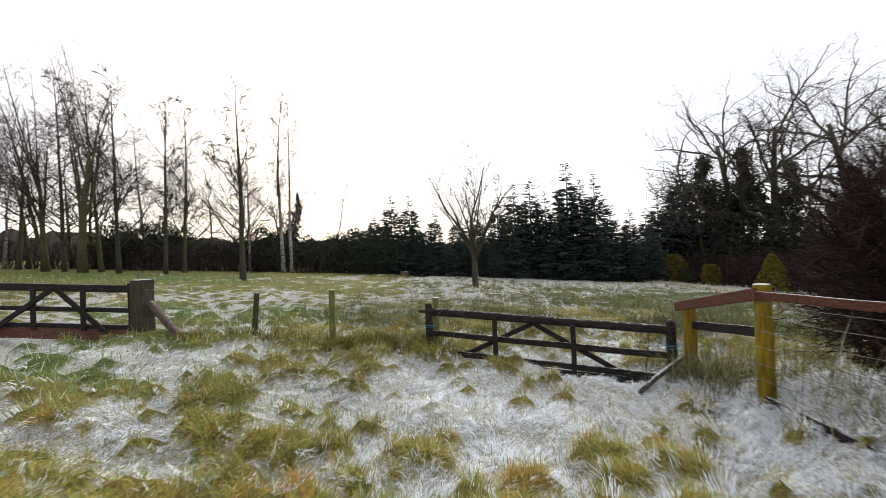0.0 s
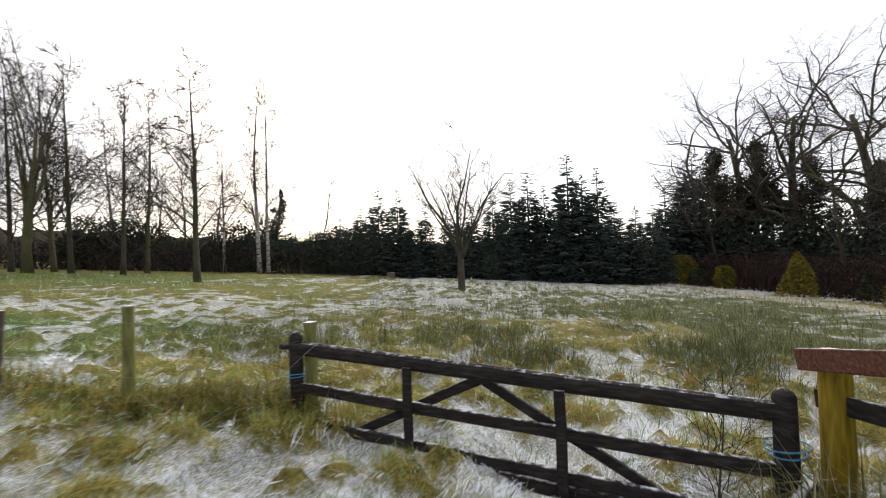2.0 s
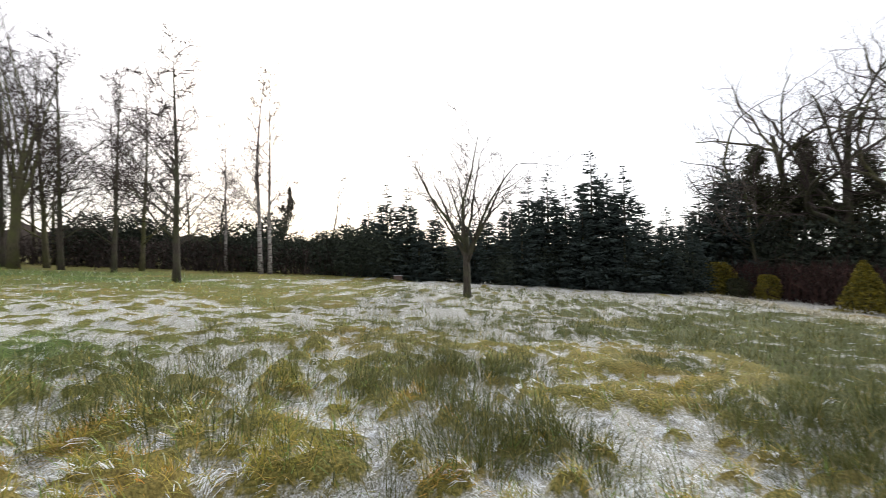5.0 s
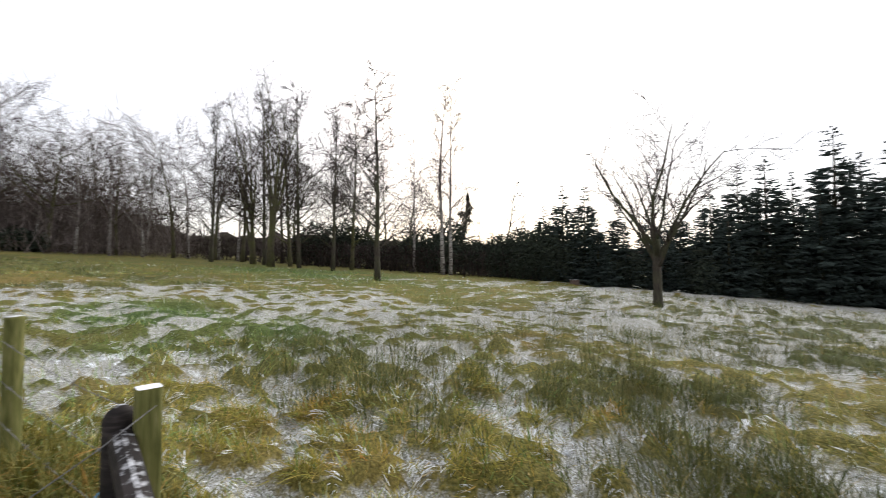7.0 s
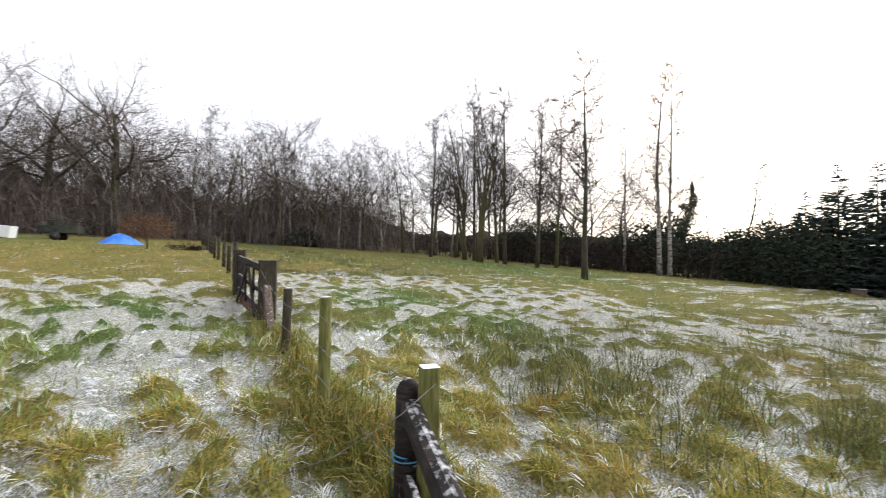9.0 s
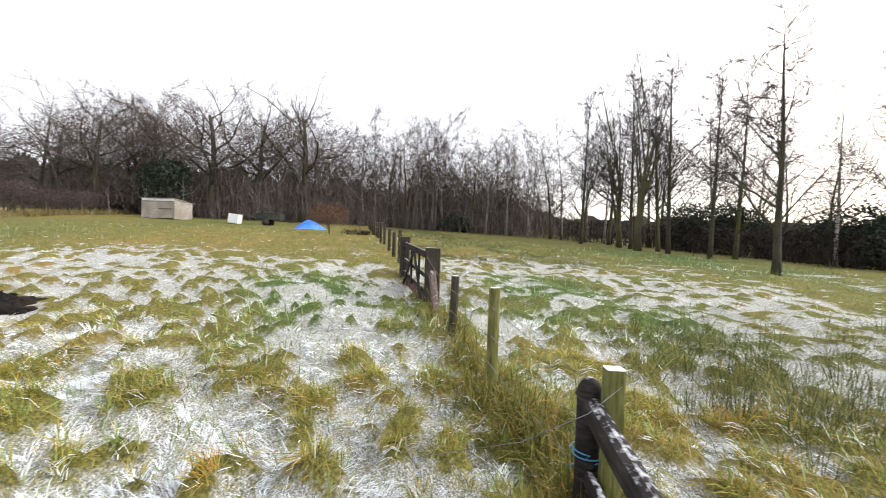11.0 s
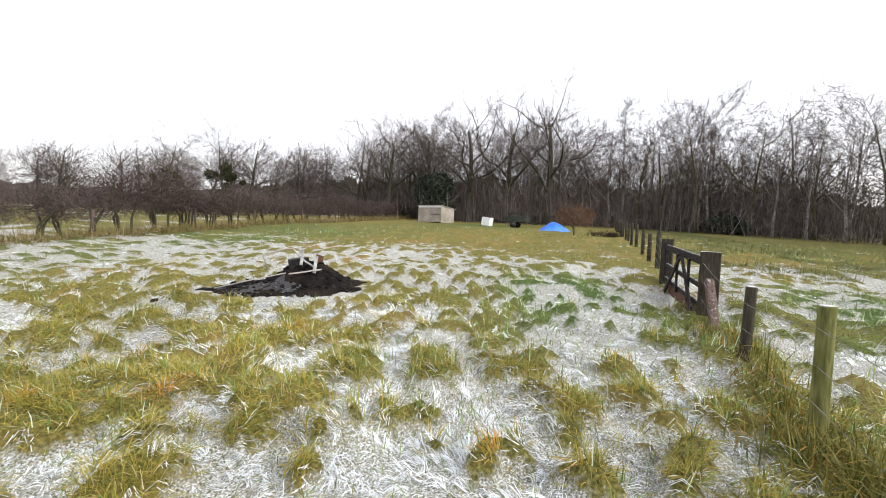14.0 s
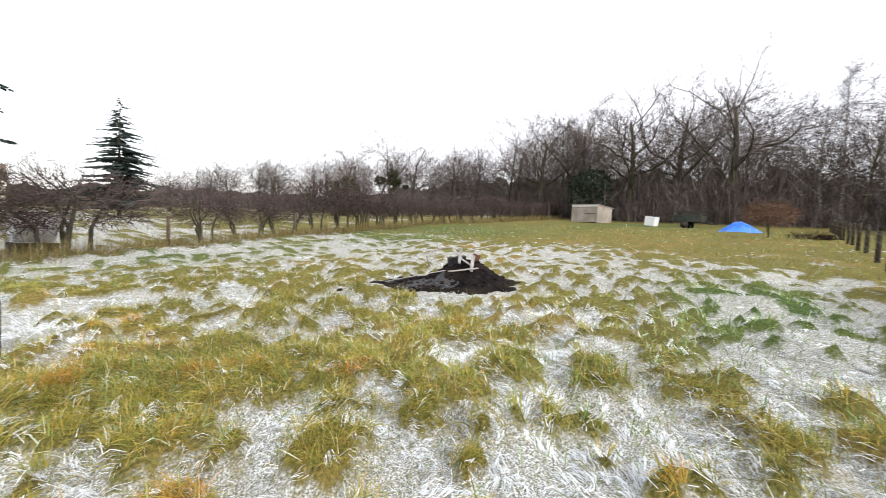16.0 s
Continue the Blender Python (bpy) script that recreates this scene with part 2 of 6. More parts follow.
def field_noise(x, y, size, shift=0.0):
    """Smooth value noise in 0..1 with features of that size in metres."""
    u, v = np.asarray(x) / size + shift * 7.31 + 40, np.asarray(y) / size + shift * 3.77 + 40
    i, j = np.floor(u).astype(int), np.floor(v).astype(int)
    a, b = u - i, v - j
    a, b = a * a * (3 - 2 * a), b * b * (3 - 2 * b)
    g = lambda p, q: LATTICE[p % 256, q % 256]
    return (g(i, j) * (1 - a) + g(i + 1, j) * a) * (1 - b) + (g(i, j + 1) * (1 - a) + g(i + 1, j + 1) * a) * b


def step(v, lo, hi):
    t = np.clip((np.asarray(v) - lo) / (hi - lo), 0, 1)
    return t * t * (3 - 2 * t)


def land(x, y):
    """The broad lie of the land: it climbs to the west and falls gently to the north."""
    x, y = np.asarray(x, float), np.asarray(y, float)
    xs, ys = np.clip(x, -75, 45), np.clip(y, -60, 70)
    z = 0.08 - 0.065 * xs - 0.007 * np.clip(-12 - xs, 0, 80)
    z = z - 0.02 * (np.log1p(np.exp((ys - 5) * 0.8)) / 0.8)
    z = z + 0.58 * np.exp(-(((x - 4.1) / 1.15) ** 2 + ((y - 2.9) / 1.5) ** 2))
    z = z - 0.15 * np.exp(-(((x + 6.9) / 1.5) ** 2 + ((y - 5.7) / 0.6) ** 2))
    return z + 0.01 * np.clip(-ys - 8, 0, 60)


def hummocks(x, y, size, share, shift):
    """Rounded clumps strewn about, 1 at their middles and 0 between; share says how many of the places are taken."""
    x, y = np.asarray(x, float), np.asarray(y, float)
    i, j = np.floor(x / size).astype(int), np.floor(y / size).astype(int)
    best = np.zeros(np.shape(x))
    for di in (-1, 0, 1):
        for dj in (-1, 0, 1):
            a, b = i + di + shift, j + dj + 2 * shift
            h1, h2, h3, h4 = LATTICE[a % 256, b % 256], LATTICE[(a + 57) % 256, (b + 91) % 256], LATTICE[(a + 139) % 256, (b + 23) % 256], LATTICE[(a + 201) % 256, (b + 167) % 256]
            cx, cy = (i + di + h1) * size, (j + dj + h2) * size
            r = size * (0.26 + 0.36 * h3) * (0.75 + 0.5 * share)
            d = np.hypot(x - cx, (y - cy) * 1.15) / r
            d = d + 0.35 * (field_noise(x, y, 0.12, 17) - 0.5)
            best = np.maximum(best, step(1.15 - d, 0.0, 0.5) * (h4 < share))
    return best


def tussock(x, y):
    """How far tussock grass, rather than frosted mat, covers a place, 0 to 1."""
    fence_y = np.where(x < 0, 5.8, 5.65 - 0.317 * x)
    want = np.where(y < fence_y, 0.33, 0.44)
    want = want + 0.12 * step(-x, 6, 10) * (y < fence_y) + 0.5 * step(-x, 8, 17) + 0.55 * step(y, 13, 19) * step(-x, 0, 7) + 0.16 * step(-y, 1.5, 6) + 0.1 * (y < -10.4 + 0.36 * np.maximum(x, -11) + 0.16 * np.minimum(x + 11, 0))
    want = want - 0.3 * step(y, 24, 30) * step(x, -14, -6) + 0.2 * step(x + 0.3 * y, 3.5, 7.5) * step(y, 7.5, 11) * (1 - step(y, 26, 30))
    want = want - 0.3 * np.exp(-((x - 3) ** 2 + (y - 2.6) ** 2) / 5.0) + 0.6 * np.exp(-(((x + 0.6) / 2.5) ** 2 + ((y - 0.6) / 1.7) ** 2))
    want = want - 0.9 * np.exp(-((x - 16.4 - 0.07 * (y - 18)) / 0.6) ** 2) * step(y, 13, 17) * (1 - step(y, 40, 46))
    want = want - 0.6 * np.exp(-(((x + 6.9) / 1.5) ** 2 + ((y - 5.7) / 0.7) ** 2))
    want = want + 0.3 * np.exp(-(((x + 7) / 5) ** 2 + ((y - 11.5) / 4) ** 2)) + 0.2 * step(x, 3, 6) * step(y, 6, 8) * (1 - step(y, 24, 30))
    near_fence = np.exp(-((y - fence_y) / 0.35) ** 2) * (x < 0.3) * (1 - 0.9 * step(-x, 5.0, 5.4) * step(x, -8.7, -8.3))
    want = np.clip(want + 0.45 * near_fence, 0.06, 0.97)
    patch = 0.5 * field_noise(x, y, 1.1, 4) + 0.5 * field_noise(x, y, 2.6, 8)
    share = np.clip(want + 1.1 * (patch - 0.5), 0.0, 1.0)
    big = hummocks(x, y, 0.46, share, 50)
    away = np.hypot(x - 1.5, y - 3)
    small = hummocks(x, y, 0.27, share * 0.75, 90) * (1 - step(away, 9, 13))
    tiny = 0.7 * hummocks(x, y, 0.16, share * 0.3, 130) * (1 - step(away, 4, 7))
    return np.maximum(np.maximum(np.maximum(big, small), tiny), step(share, 0.8, 1.0))


def greenness(x, y):
    g = 0.9 * np.exp(-(((x + 6.0) / 3.6) ** 2 + ((y - 8.6) / 2.6) ** 2))
    g = g + 0.85 * np.exp(-(((x + 6.2) / 3.0) ** 2 + ((y - 4.0) / 1.3) ** 2))
    g = g + 0.8 * step(-y, 4.5, 9.0) * step(-y + 0.35 * x, -40, 40) * step(x, -40, -20)
    g = g + 0.6 * np.exp(-(((x + 40) / 8) ** 2 + ((y + 6) / 6) ** 2)) + 0.55 * np.exp(-(((x + 20) / 9) ** 2 + ((y - 24) / 5) ** 2))
    g = g + 0.2 * step(y, 8, 13) * step(-x, -3, 6)
    g = g * np.where(y < -11.5 + 0.36 * np.maximum(x, -11) + 0.16 * np.minimum(x + 11, 0), 0.25, 1.0) + 0.15
    return np.clip(g * (0.5 + field_noise(x, y, 1.4, 9)), 0, 1)


def rushes_at(x, y):
    r = step(x + 0.35 * y, 3.4, 7.2) * step(y, 7.0, 10.0) * (1 - step(y, 32, 37))
    r = r + 0.8 * step(-x, 10, 14) * step(y, 6.8, 8.0) * (1 - step(y, 13, 16))
    r = r + 0.35 * step(y, 7.0, 8.5) * (1 - step(y, 20, 26)) * step(x, -5, -2)
    r = r * (1 - step(x - 0.07 * (y - 18), 15.4, 16.2))
    return np.clip(r, 0, 1) * step(0.6 * field_noise(x, y, 1.3, 14) + 0.4 * field_noise(x, y, 3.4, 15), 0.3 - 0.16 * step(x + 0.2 * y, 6, 10), 0.56 - 0.2 * step(x + 0.2 * y, 6, 10))


def heap_shape(x, y):
    """The ash heap: steep at one end, drawn out at the other."""
    u = -0.63 * (x + 4.72) + 0.77 * (y + 0.85)
    v = 0.77 * (x + 4.72) + 0.63 * (y + 0.85)
    return u, v


def ground_z(x, y):
    x, y = np.asarray(x, float), np.asarray(y, float)
    t = tussock(x, y)
    near = 1 - step(np.hypot(x, y - 4), 30, 60)
    z = land(x, y) + near * (0.1 * (field_noise(x, y, 2.6, 5) - 0.5) + 0.17 * (field_noise(x, y, 0.6, 6) - 0.5) + 0.1 * (field_noise(x, y, 0.26, 7) - 0.5))
    u, v = heap_shape(x, y)
    bare = 1 - step(np.hypot((u - 0.05) / 1.5, v / 1.0), 0.9, 1.2)
    return np.where(bare > 0, z * (1 - bare) + land(x, y) * bare, z) + near * (0.14 - 0.1 * step(np.hypot(x - 1.5, y - 3), 6, 13)) * t * (1 - bare)


def gz(x, y):
    return float(ground_z(np.array([x]), np.array([y]))[0])


# ---- mesh helpers ----
def mesh_from(name, verts, faces, mats, smooth=True, index=None):
    me = bpy.data.meshes.new(name)
    verts = np.asarray(verts, np.float32)
    me.vertices.add(len(verts))
    me.vertices.foreach_set("co", verts.ravel())
    sizes = np.array([len(f) for f in faces], np.int32) if not isinstance(faces, np.ndarray) else np.full(len(faces), faces.shape[1], np.int32)
    flat = np.asarray([i for f in faces for i in f], np.int32) if not isinstance(faces, np.ndarray) else faces.astype(np.int32).ravel()
    starts = np.concatenate(([0], np.cumsum(sizes)[:-1])).astype(np.int32)
    me.loops.add(len(flat))
    me.loops.foreach_set("vertex_index", flat)
    me.polygons.add(len(sizes))
    me.polygons.foreach_set("loop_start", starts)
    me.polygons.foreach_set("loop_total", sizes)
    if index is not None:
        me.polygons.foreach_set("material_index", np.asarray(index, np.int32))
    for m in mats if isinstance(mats, (list, tuple)) else [mats]:
        me.materials.append(m)
    me.update(calc_edges=True)
    me.polygons.foreach_set("use_smooth", np.full(len(sizes), smooth))
    return me


def part(name, data, parent=None, label=""):
    """One mesh object, under a thing or a part where parent is given."""
    ob = new(name, data)
    if parent is not None:
        ob.parent = parent
    if label:
        ob["label"] = label
    return ob


def thing(name, m, label, category, group="", kind=""):
    """An empty at a thing's base, that parents its parts."""
    ob = new(name)
    ob.empty_display_size = 0.2
    ob.matrix_world = m
    return tagged(ob, label, category, group, kind)


def from_bm(name, bm, mats, smooth=False):
    me = bpy.data.meshes.new(name)
    bmesh.ops.recalc_face_normals(bm, faces=bm.faces)
    bm.to_mesh(me)
    bm.free()
    for m in mats if isinstance(mats, (list, tuple)) else [mats]:
        me.materials.append(m)
    for p in me.polygons:
        p.use_smooth = smooth
    return me


def beam(name, p, q, width, height, mat, bevel=0.008, up=(0, 0, 1), rough=0.003, seed=0, cuts=7):
    """A sawn timber from p to q, with worn edges and a slightly wavering line."""
    p, q = Vector(p), Vector(q)
    d = q - p
    ax = d.normalized()
    side = ax.cross(Vector(up))
    side = side.normalized() if side.length > 1e-4 else Vector((1, 0, 0))
    top = side.cross(ax).normalized()
    rnd = random.Random(seed + int(abs(p.x * 131 + p.y * 71 + q.z * 37) * 10))
    bm = bmesh.new()
    rings = []
    b = min(bevel, width * 0.45, height * 0.45)
    outline = []
    for sx, sy in ((1, 1), (-1, 1), (-1, -1), (1, -1)):
        hx, hy = sx * width / 2, sy * height / 2
        if sx * sy > 0:
            outline += [(hx, hy - sy * b), (hx - sx * b * 0.3, hy - sy * b * 0.3), (hx - sx * b, hy)]
        else:
            outline += [(hx - sx * b, hy), (hx - sx * b * 0.3, hy - sy * b * 0.3), (hx, hy - sy * b)]
    for i in range(cuts + 1):
        f = i / cuts
        c = p + d * f + side * rnd.uniform(-rough, rough) + top * rnd.uniform(-rough, rough)
        k = 1 + rnd.uniform(-0.02, 0.02)
        rings.append([bm.verts.new(c + side * (x * k) + top * (y * k)) for x, y in outline])
    m = len(outline)
    for a, c in zip(rings, rings[1:]):
        for i in range(m):
            bm.faces.new((a[i], a[(i + 1) % m], c[(i + 1) % m], c[i]))
    bm.faces.new(rings[0])
    bm.faces.new(rings[-1][::-1])
    return from_bm(name, bm, mat)


def log(name, pts, radii, mat, sides=12, dome=0.0, wob=0.04, seed=1, smooth=True):
    """A round timber, pipe or cord through pts."""
    verts, faces = tube(pts, radii, sides, wob, seed, dome)
    return mesh_from(name, verts, faces, mat, smooth)


def tube(pts, radii, sides=8, wob=0.0, seed=1, dome=0.0, caps=True):
    pts = [Vector(p) for p in pts]
    rnd = random.Random(seed)
    if dome:
        ax = (pts[-1] - pts[-2]).normalized()
        end, r = pts[-1], radii[-1]
        pts, radii = pts + [end + ax * dome * 0.6, end + ax * dome], list(radii) + [r * 0.75, r * 0.25]
    verts, faces = [], []
    lump = [1 + rnd.uniform(-wob, wob) for _ in range(sides)]
    u = None
    for i, p in enumerate(pts):
        ax = (pts[min(i + 1, len(pts) - 1)] - pts[max(i - 1, 0)]).normalized()
        if u is None:
            u = ax.orthogonal().normalized()
        u = (u - ax * u.dot(ax)).normalized()
        v = ax.cross(u)
        for k in range(sides):
            a = 2 * math.pi * k / sides
            r = radii[i] * lump[k]
            verts.append(p + u * (math.cos(a) * r) + v * (math.sin(a) * r))
    for i in range(len(pts) - 1):
        for k in range(sides):
            a, b = i * sides + k, i * sides + (k + 1) % sides
            faces.append((a, b, b + sides, a + sides))
    if caps:
        faces.append(tuple(range(sides))[::-1])
        n = (len(pts) - 1) * sides
        faces.append(tuple(range(n, n + sides)))
    return verts, faces


def joined(pieces):
    verts, faces = [], []
    for v, f in pieces:
        o = len(verts)
        verts += list(v)
        faces += [tuple(i + o for i in g) for g in f]
    return verts, faces


# ---- trees ----
def grow(rnd, start, way, length, radius, level, spec, out):
    """Grows one branch and its children into out[level]: (points, radii)."""
    seg = spec["seg"][min(level, len(spec["seg"]) - 1)]
    bend = spec["bend"][min(level, len(spec["bend"]) - 1)]
    lift = spec["lift"][min(level, len(spec["lift"]) - 1)]
    p, d = Vector(start), Vector(way).normalized()
    pts, rad = [p.copy()], [radius]
    ways = [d.copy()]
    end_r = radius * spec["tip"][min(level, len(spec["tip"]) - 1)]
    for i in range(seg):
        d = d + Vector((rnd.gauss(0, bend), rnd.gauss(0, bend), rnd.gauss(0, bend) + lift))
        d.normalize()
        p = p + d * (length / seg)
        pts.append(p.copy())
        rad.append(radius + (end_r - radius) * (i + 1) / seg)
        ways.append(d.copy())
    out.setdefault(level, []).append((pts, rad))
    if level >= spec["levels"]:
        return
    count = spec["count"][min(level, len(spec["count"]) - 1)]
    first = spec["first"][min(level, len(spec["first"]) - 1)]
    for c in range(count):
        f = first + (1 - first) * (c + rnd.random()) / count
        k = min(f * seg, seg - 1e-6)
        i, fr = int(k), k - int(k)
        at = pts[i].lerp(pts[i + 1], fr)
        here = ways[i + 1]
        ang = radians(rnd.gauss(spec["angle"][min(level, len(spec["angle"]) - 1)], 9))
        turn = rnd.random() * 2 * math.pi + c * 2.4
        o = here.orthogonal().normalized()
        o = o * math.cos(turn) + here.cross(o) * math.sin(turn)
        cd = here * math.cos(ang) + o * math.sin(ang)
        ratio = spec["ratio"][min(level, len(spec["ratio"]) - 1)]
        shape = spec["shape"](f) if level == 0 else (1.2 - 0.5 * f)
        ln = length * ratio * shape * rnd.uniform(0.7, 1.2)
        rr = rad[i] * spec["thin"][min(level, len(spec["thin"]) - 1)] * rnd.uniform(0.75, 1.1)
        grow(rnd, at, cd, ln, max(rr, spec["min_r"]), level + 1, spec, out)


BASE = dict(seg=[10, 6, 4, 3, 2], bend=[0.05, 0.12, 0.16, 0.2, 0.2], lift=[0.02, 0.06, 0.04, 0.02, 0.0], tip=[0.15, 0.25, 0.3, 0.5, 0.6],
            levels=4, count=[16, 7, 6, 4], first=[0.35, 0.2, 0.15, 0.1], angle=[50, 42, 42, 45], ratio=[0.33, 0.5, 0.55, 0.8],
            thin=[0.42, 0.5, 0.55, 0.6], min_r=0.011, shape=lambda f: 1.18 - 0.72 * f)
SPECS = {
    "slender": dict(BASE, min_r=0.021, count=[30, 6, 4, 2], first=[0.14, 0.15, 0.1, 0.1], angle=[50, 42, 42, 42], ratio=[0.29, 0.48, 0.7, 1.1], lift=[0.02, 0.05, 0.03, 0.02], tip=[0.08, 0.25, 0.3, 0.5], thin=[0.4, 0.55, 0.6, 0.6], bend=[0.025, 0.1, 0.15, 0.2], shape=lambda f: 1.3 - 1.05 * f),
    "birch": dict(BASE, min_r=0.015, count=[27, 6, 4, 2], first=[0.22, 0.2, 0.1, 0.1], angle=[42, 40, 45, 50], ratio=[0.16, 0.55, 0.75, 1.1], lift=[0.02, 0.05, -0.01, -0.06], tip=[0.08, 0.25, 0.3, 0.5], thin=[0.28, 0.6, 0.65, 0.6], bend=[0.02, 0.1, 0.15, 0.2]),
    "spreading": dict(BASE, min_r=0.017, count=[8, 7, 6, 4], first=[0.34, 0.22, 0.12, 0.1], angle=[52, 46, 48, 45], ratio=[0.78, 0.55, 0.5, 0.6], bend=[0.08, 0.24, 0.28, 0.25], lift=[0.0, 0.1, 0.06, 0.03], tip=[0.3, 0.3, 0.35, 0.5], thin=[0.6, 0.6, 0.58, 0.6], shape=lambda f: 1.1 - 0.45 * f, seg=[7, 8, 6, 4, 2]),
    "vase": dict(BASE, count=[8, 8, 6, 4], first=[0.32, 0.25, 0.15, 0.1], angle=[36, 34, 40, 42], ratio=[0.75, 0.46, 0.45, 0.5], bend=[0.06, 0.12, 0.17, 0.2], lift=[0.0, 0.1, 0.07, 0.04], thin=[0.6, 0.5, 0.55, 0.6], shape=lambda f: 1.1 - 0.55 * f, seg=[6, 8, 5, 3, 2]),
    "stems": dict(BASE, count=[8, 11, 5, 2], first=[0.05, 0.3, 0.15, 0.1], angle=[17, 42, 42, 42], ratio=[0.86, 0.28, 0.65, 1.0], bend=[0.05, 0.05, 0.16, 0.2], lift=[0.0, 0.03, 0.05, 0.02], thin=[0.62, 0.45, 0.6, 0.6], shape=lambda f: 1.1 - 0.3 * f, seg=[5, 10, 5, 3, 2]),
    "sapling": dict(BASE, count=[13, 4, 3], levels=3, first=[0.3, 0.2, 0.1], angle=[50, 42, 42], ratio=[0.22, 0.5, 0.5], thin=[0.4, 0.5, 0.6], bend=[0.06, 0.14, 0.2]),
    "far": dict(BASE, levels=3, count=[14, 8, 9], first=[0.22, 0.12, 0.05], angle=[55, 46, 48, 48], ratio=[0.42, 0.5, 0.5, 0.85], lift=[0.02, 0.04, 0.03, 0.0], tip=[0.08, 0.25, 0.3, 0.5], seg=[7, 4, 3, 2], bend=[0.05, 0.13, 0.2, 0.2], min_r=0.018, shape=lambda f: 0.5 + 0.75 * math.sin(math.pi * min(1, 0.15 + 0.75 * f))),
}


def tree_meshes(kind, seed, height, radius, wood, twig, sides=(9, 5, 4, 3, 3), lean=(0, 0), cut=1, over=None):
    """Trunk with limbs, and the crown of lesser branches and twigs, as two meshes."""
    spec = dict(SPECS[kind], **(over or {}))
    out = {}
    grow(random.Random(seed), (0, 0, -0.25), (lean[0], lean[1], 1), height, radius, 0, spec, out)
    solid, fine = [], []
    rs, ends = np.random.RandomState(seed), []
    for level, branches in out.items():
        for pts, rad in branches:
            if level >= 3:
                ends.append((pts[0], pts[-1], rad[0] * 0.6))
                continue
            if level == 0:
                rad = [r * (1 + 0.25 * max(0, 1 - i * 1.2)) for i, r in enumerate(rad)]
            t = tube(pts, rad, sides[min(level, len(sides) - 1)], 0.08 if level < 2 else 0, level + len(solid), 0, level < 2)
            (solid if level <= cut else fine).append(t)
    v, f = spikes(np.array([e[0] for e in ends]), np.array([e[1] for e in ends]), np.array([e[2] for e in ends]), rs)
    fine.append((v, f))
    return mesh_from("trunk", *joined(solid), wood), mesh_from("crown", *joined(fine), twig, False)


def plant_tree(name, meshes, m, label, category="tree", group=""):
    ob = thing(name, m, label, category, group)
    part("trunk", meshes[0], ob)
    part("crown", meshes[1], ob)
    return ob


def on_ground(x, y, turn=0.0, scale=1.0, sink=0.0):
    return Matrix.Translation((x, y, gz(x, y) - sink)) @ Matrix.Rotation(radians(turn), 4, "Z") @ Matrix.Scale(scale, 4)


def leaf_quads(rs, centres, size, flat=0.0):
    """Small folded leaves or sprays, one at each centre."""
    n = len(centres)
    a = rs.normal(size=(n, 3))
    a[:, 2] *= 1 - flat
    a /= np.linalg.norm(a, axis=1)[:, None]
    b = np.cross(a, rs.normal(size=(n, 3)))
    b /= np.linalg.norm(b, axis=1)[:, None]
    s = (size * rs.uniform(0.55, 1.35, n))[:, None]
    v = np.stack([centres - a * s, centres + b * s * 0.45, centres + a * s, centres - b * s * 0.45], 1).reshape(-1, 3)
    f = np.arange(4 * n).reshape(-1, 4)
    return v, f


def blob_points(rs, n, blobs):
    """Points in the outer shells of ellipsoids (cx, cy, cz, rx, ry, rz)."""
    blobs = np.array(blobs, float)
    pick = rs.randint(0, len(blobs), n)
    d = rs.normal(size=(n, 3))
    d /= np.linalg.norm(d, axis=1)[:, None]
    r = rs.uniform(0.35, 1.0, n) ** 0.6
    r *= 1 + 0.25 * rs.normal(size=n) * (rs.rand(n) < 0.3)
    c = blobs[pick]
    return c[:, :3] + d * c[:, 3:] * r[:, None]


def strips(base, tip, width, rs, sag=None):
    """Thin twigs or blades of three joints: base, middle and a pointed tip."""
    n = len(base)
    d = tip - base
    side = np.cross(d, rs.normal(size=(n, 3)))
    side /= np.linalg.norm(side, axis=1)[:, None] + 1e-9
    w = np.broadcast_to(np.asarray(width), (n,))[:, None]
    mid = base + d * 0.55
    if sag is not None:
        mid = mid + sag
    v = np.stack([base - side * w / 2, base + side * w / 2, mid + side * w * 0.4, mid - side * w * 0.4, tip], 1).reshape(-1, 3)
    o = np.arange(n)[:, None] * 5
    f = np.concatenate([o + [0, 1, 2], o + [0, 2, 3], o + [3, 2, 4]], 0)
    return v, f


def spikes(base, tip, radius, rs):
    """Tapering three-sided twigs."""
    n = len(base)
    d = tip - base
    d = d / (np.linalg.norm(d, axis=1)[:, None] + 1e-9)
    u = np.cross(d, rs.normal(size=(n, 3)))
    u /= np.linalg.norm(u, axis=1)[:, None] + 1e-9
    w = np.cross(d, u)
    r = np.asarray(radius)[:, None]
    v = np.stack([base + u * r, base - u * r * 0.5 + w * r * 0.87, base - u * r * 0.5 - w * r * 0.87, tip], 1).reshape(-1, 3)
    o = np.arange(n)[:, None] * 4
    return v, np.concatenate([o + [0, 1, 3], o + [1, 2, 3], o + [2, 0, 3]], 0)


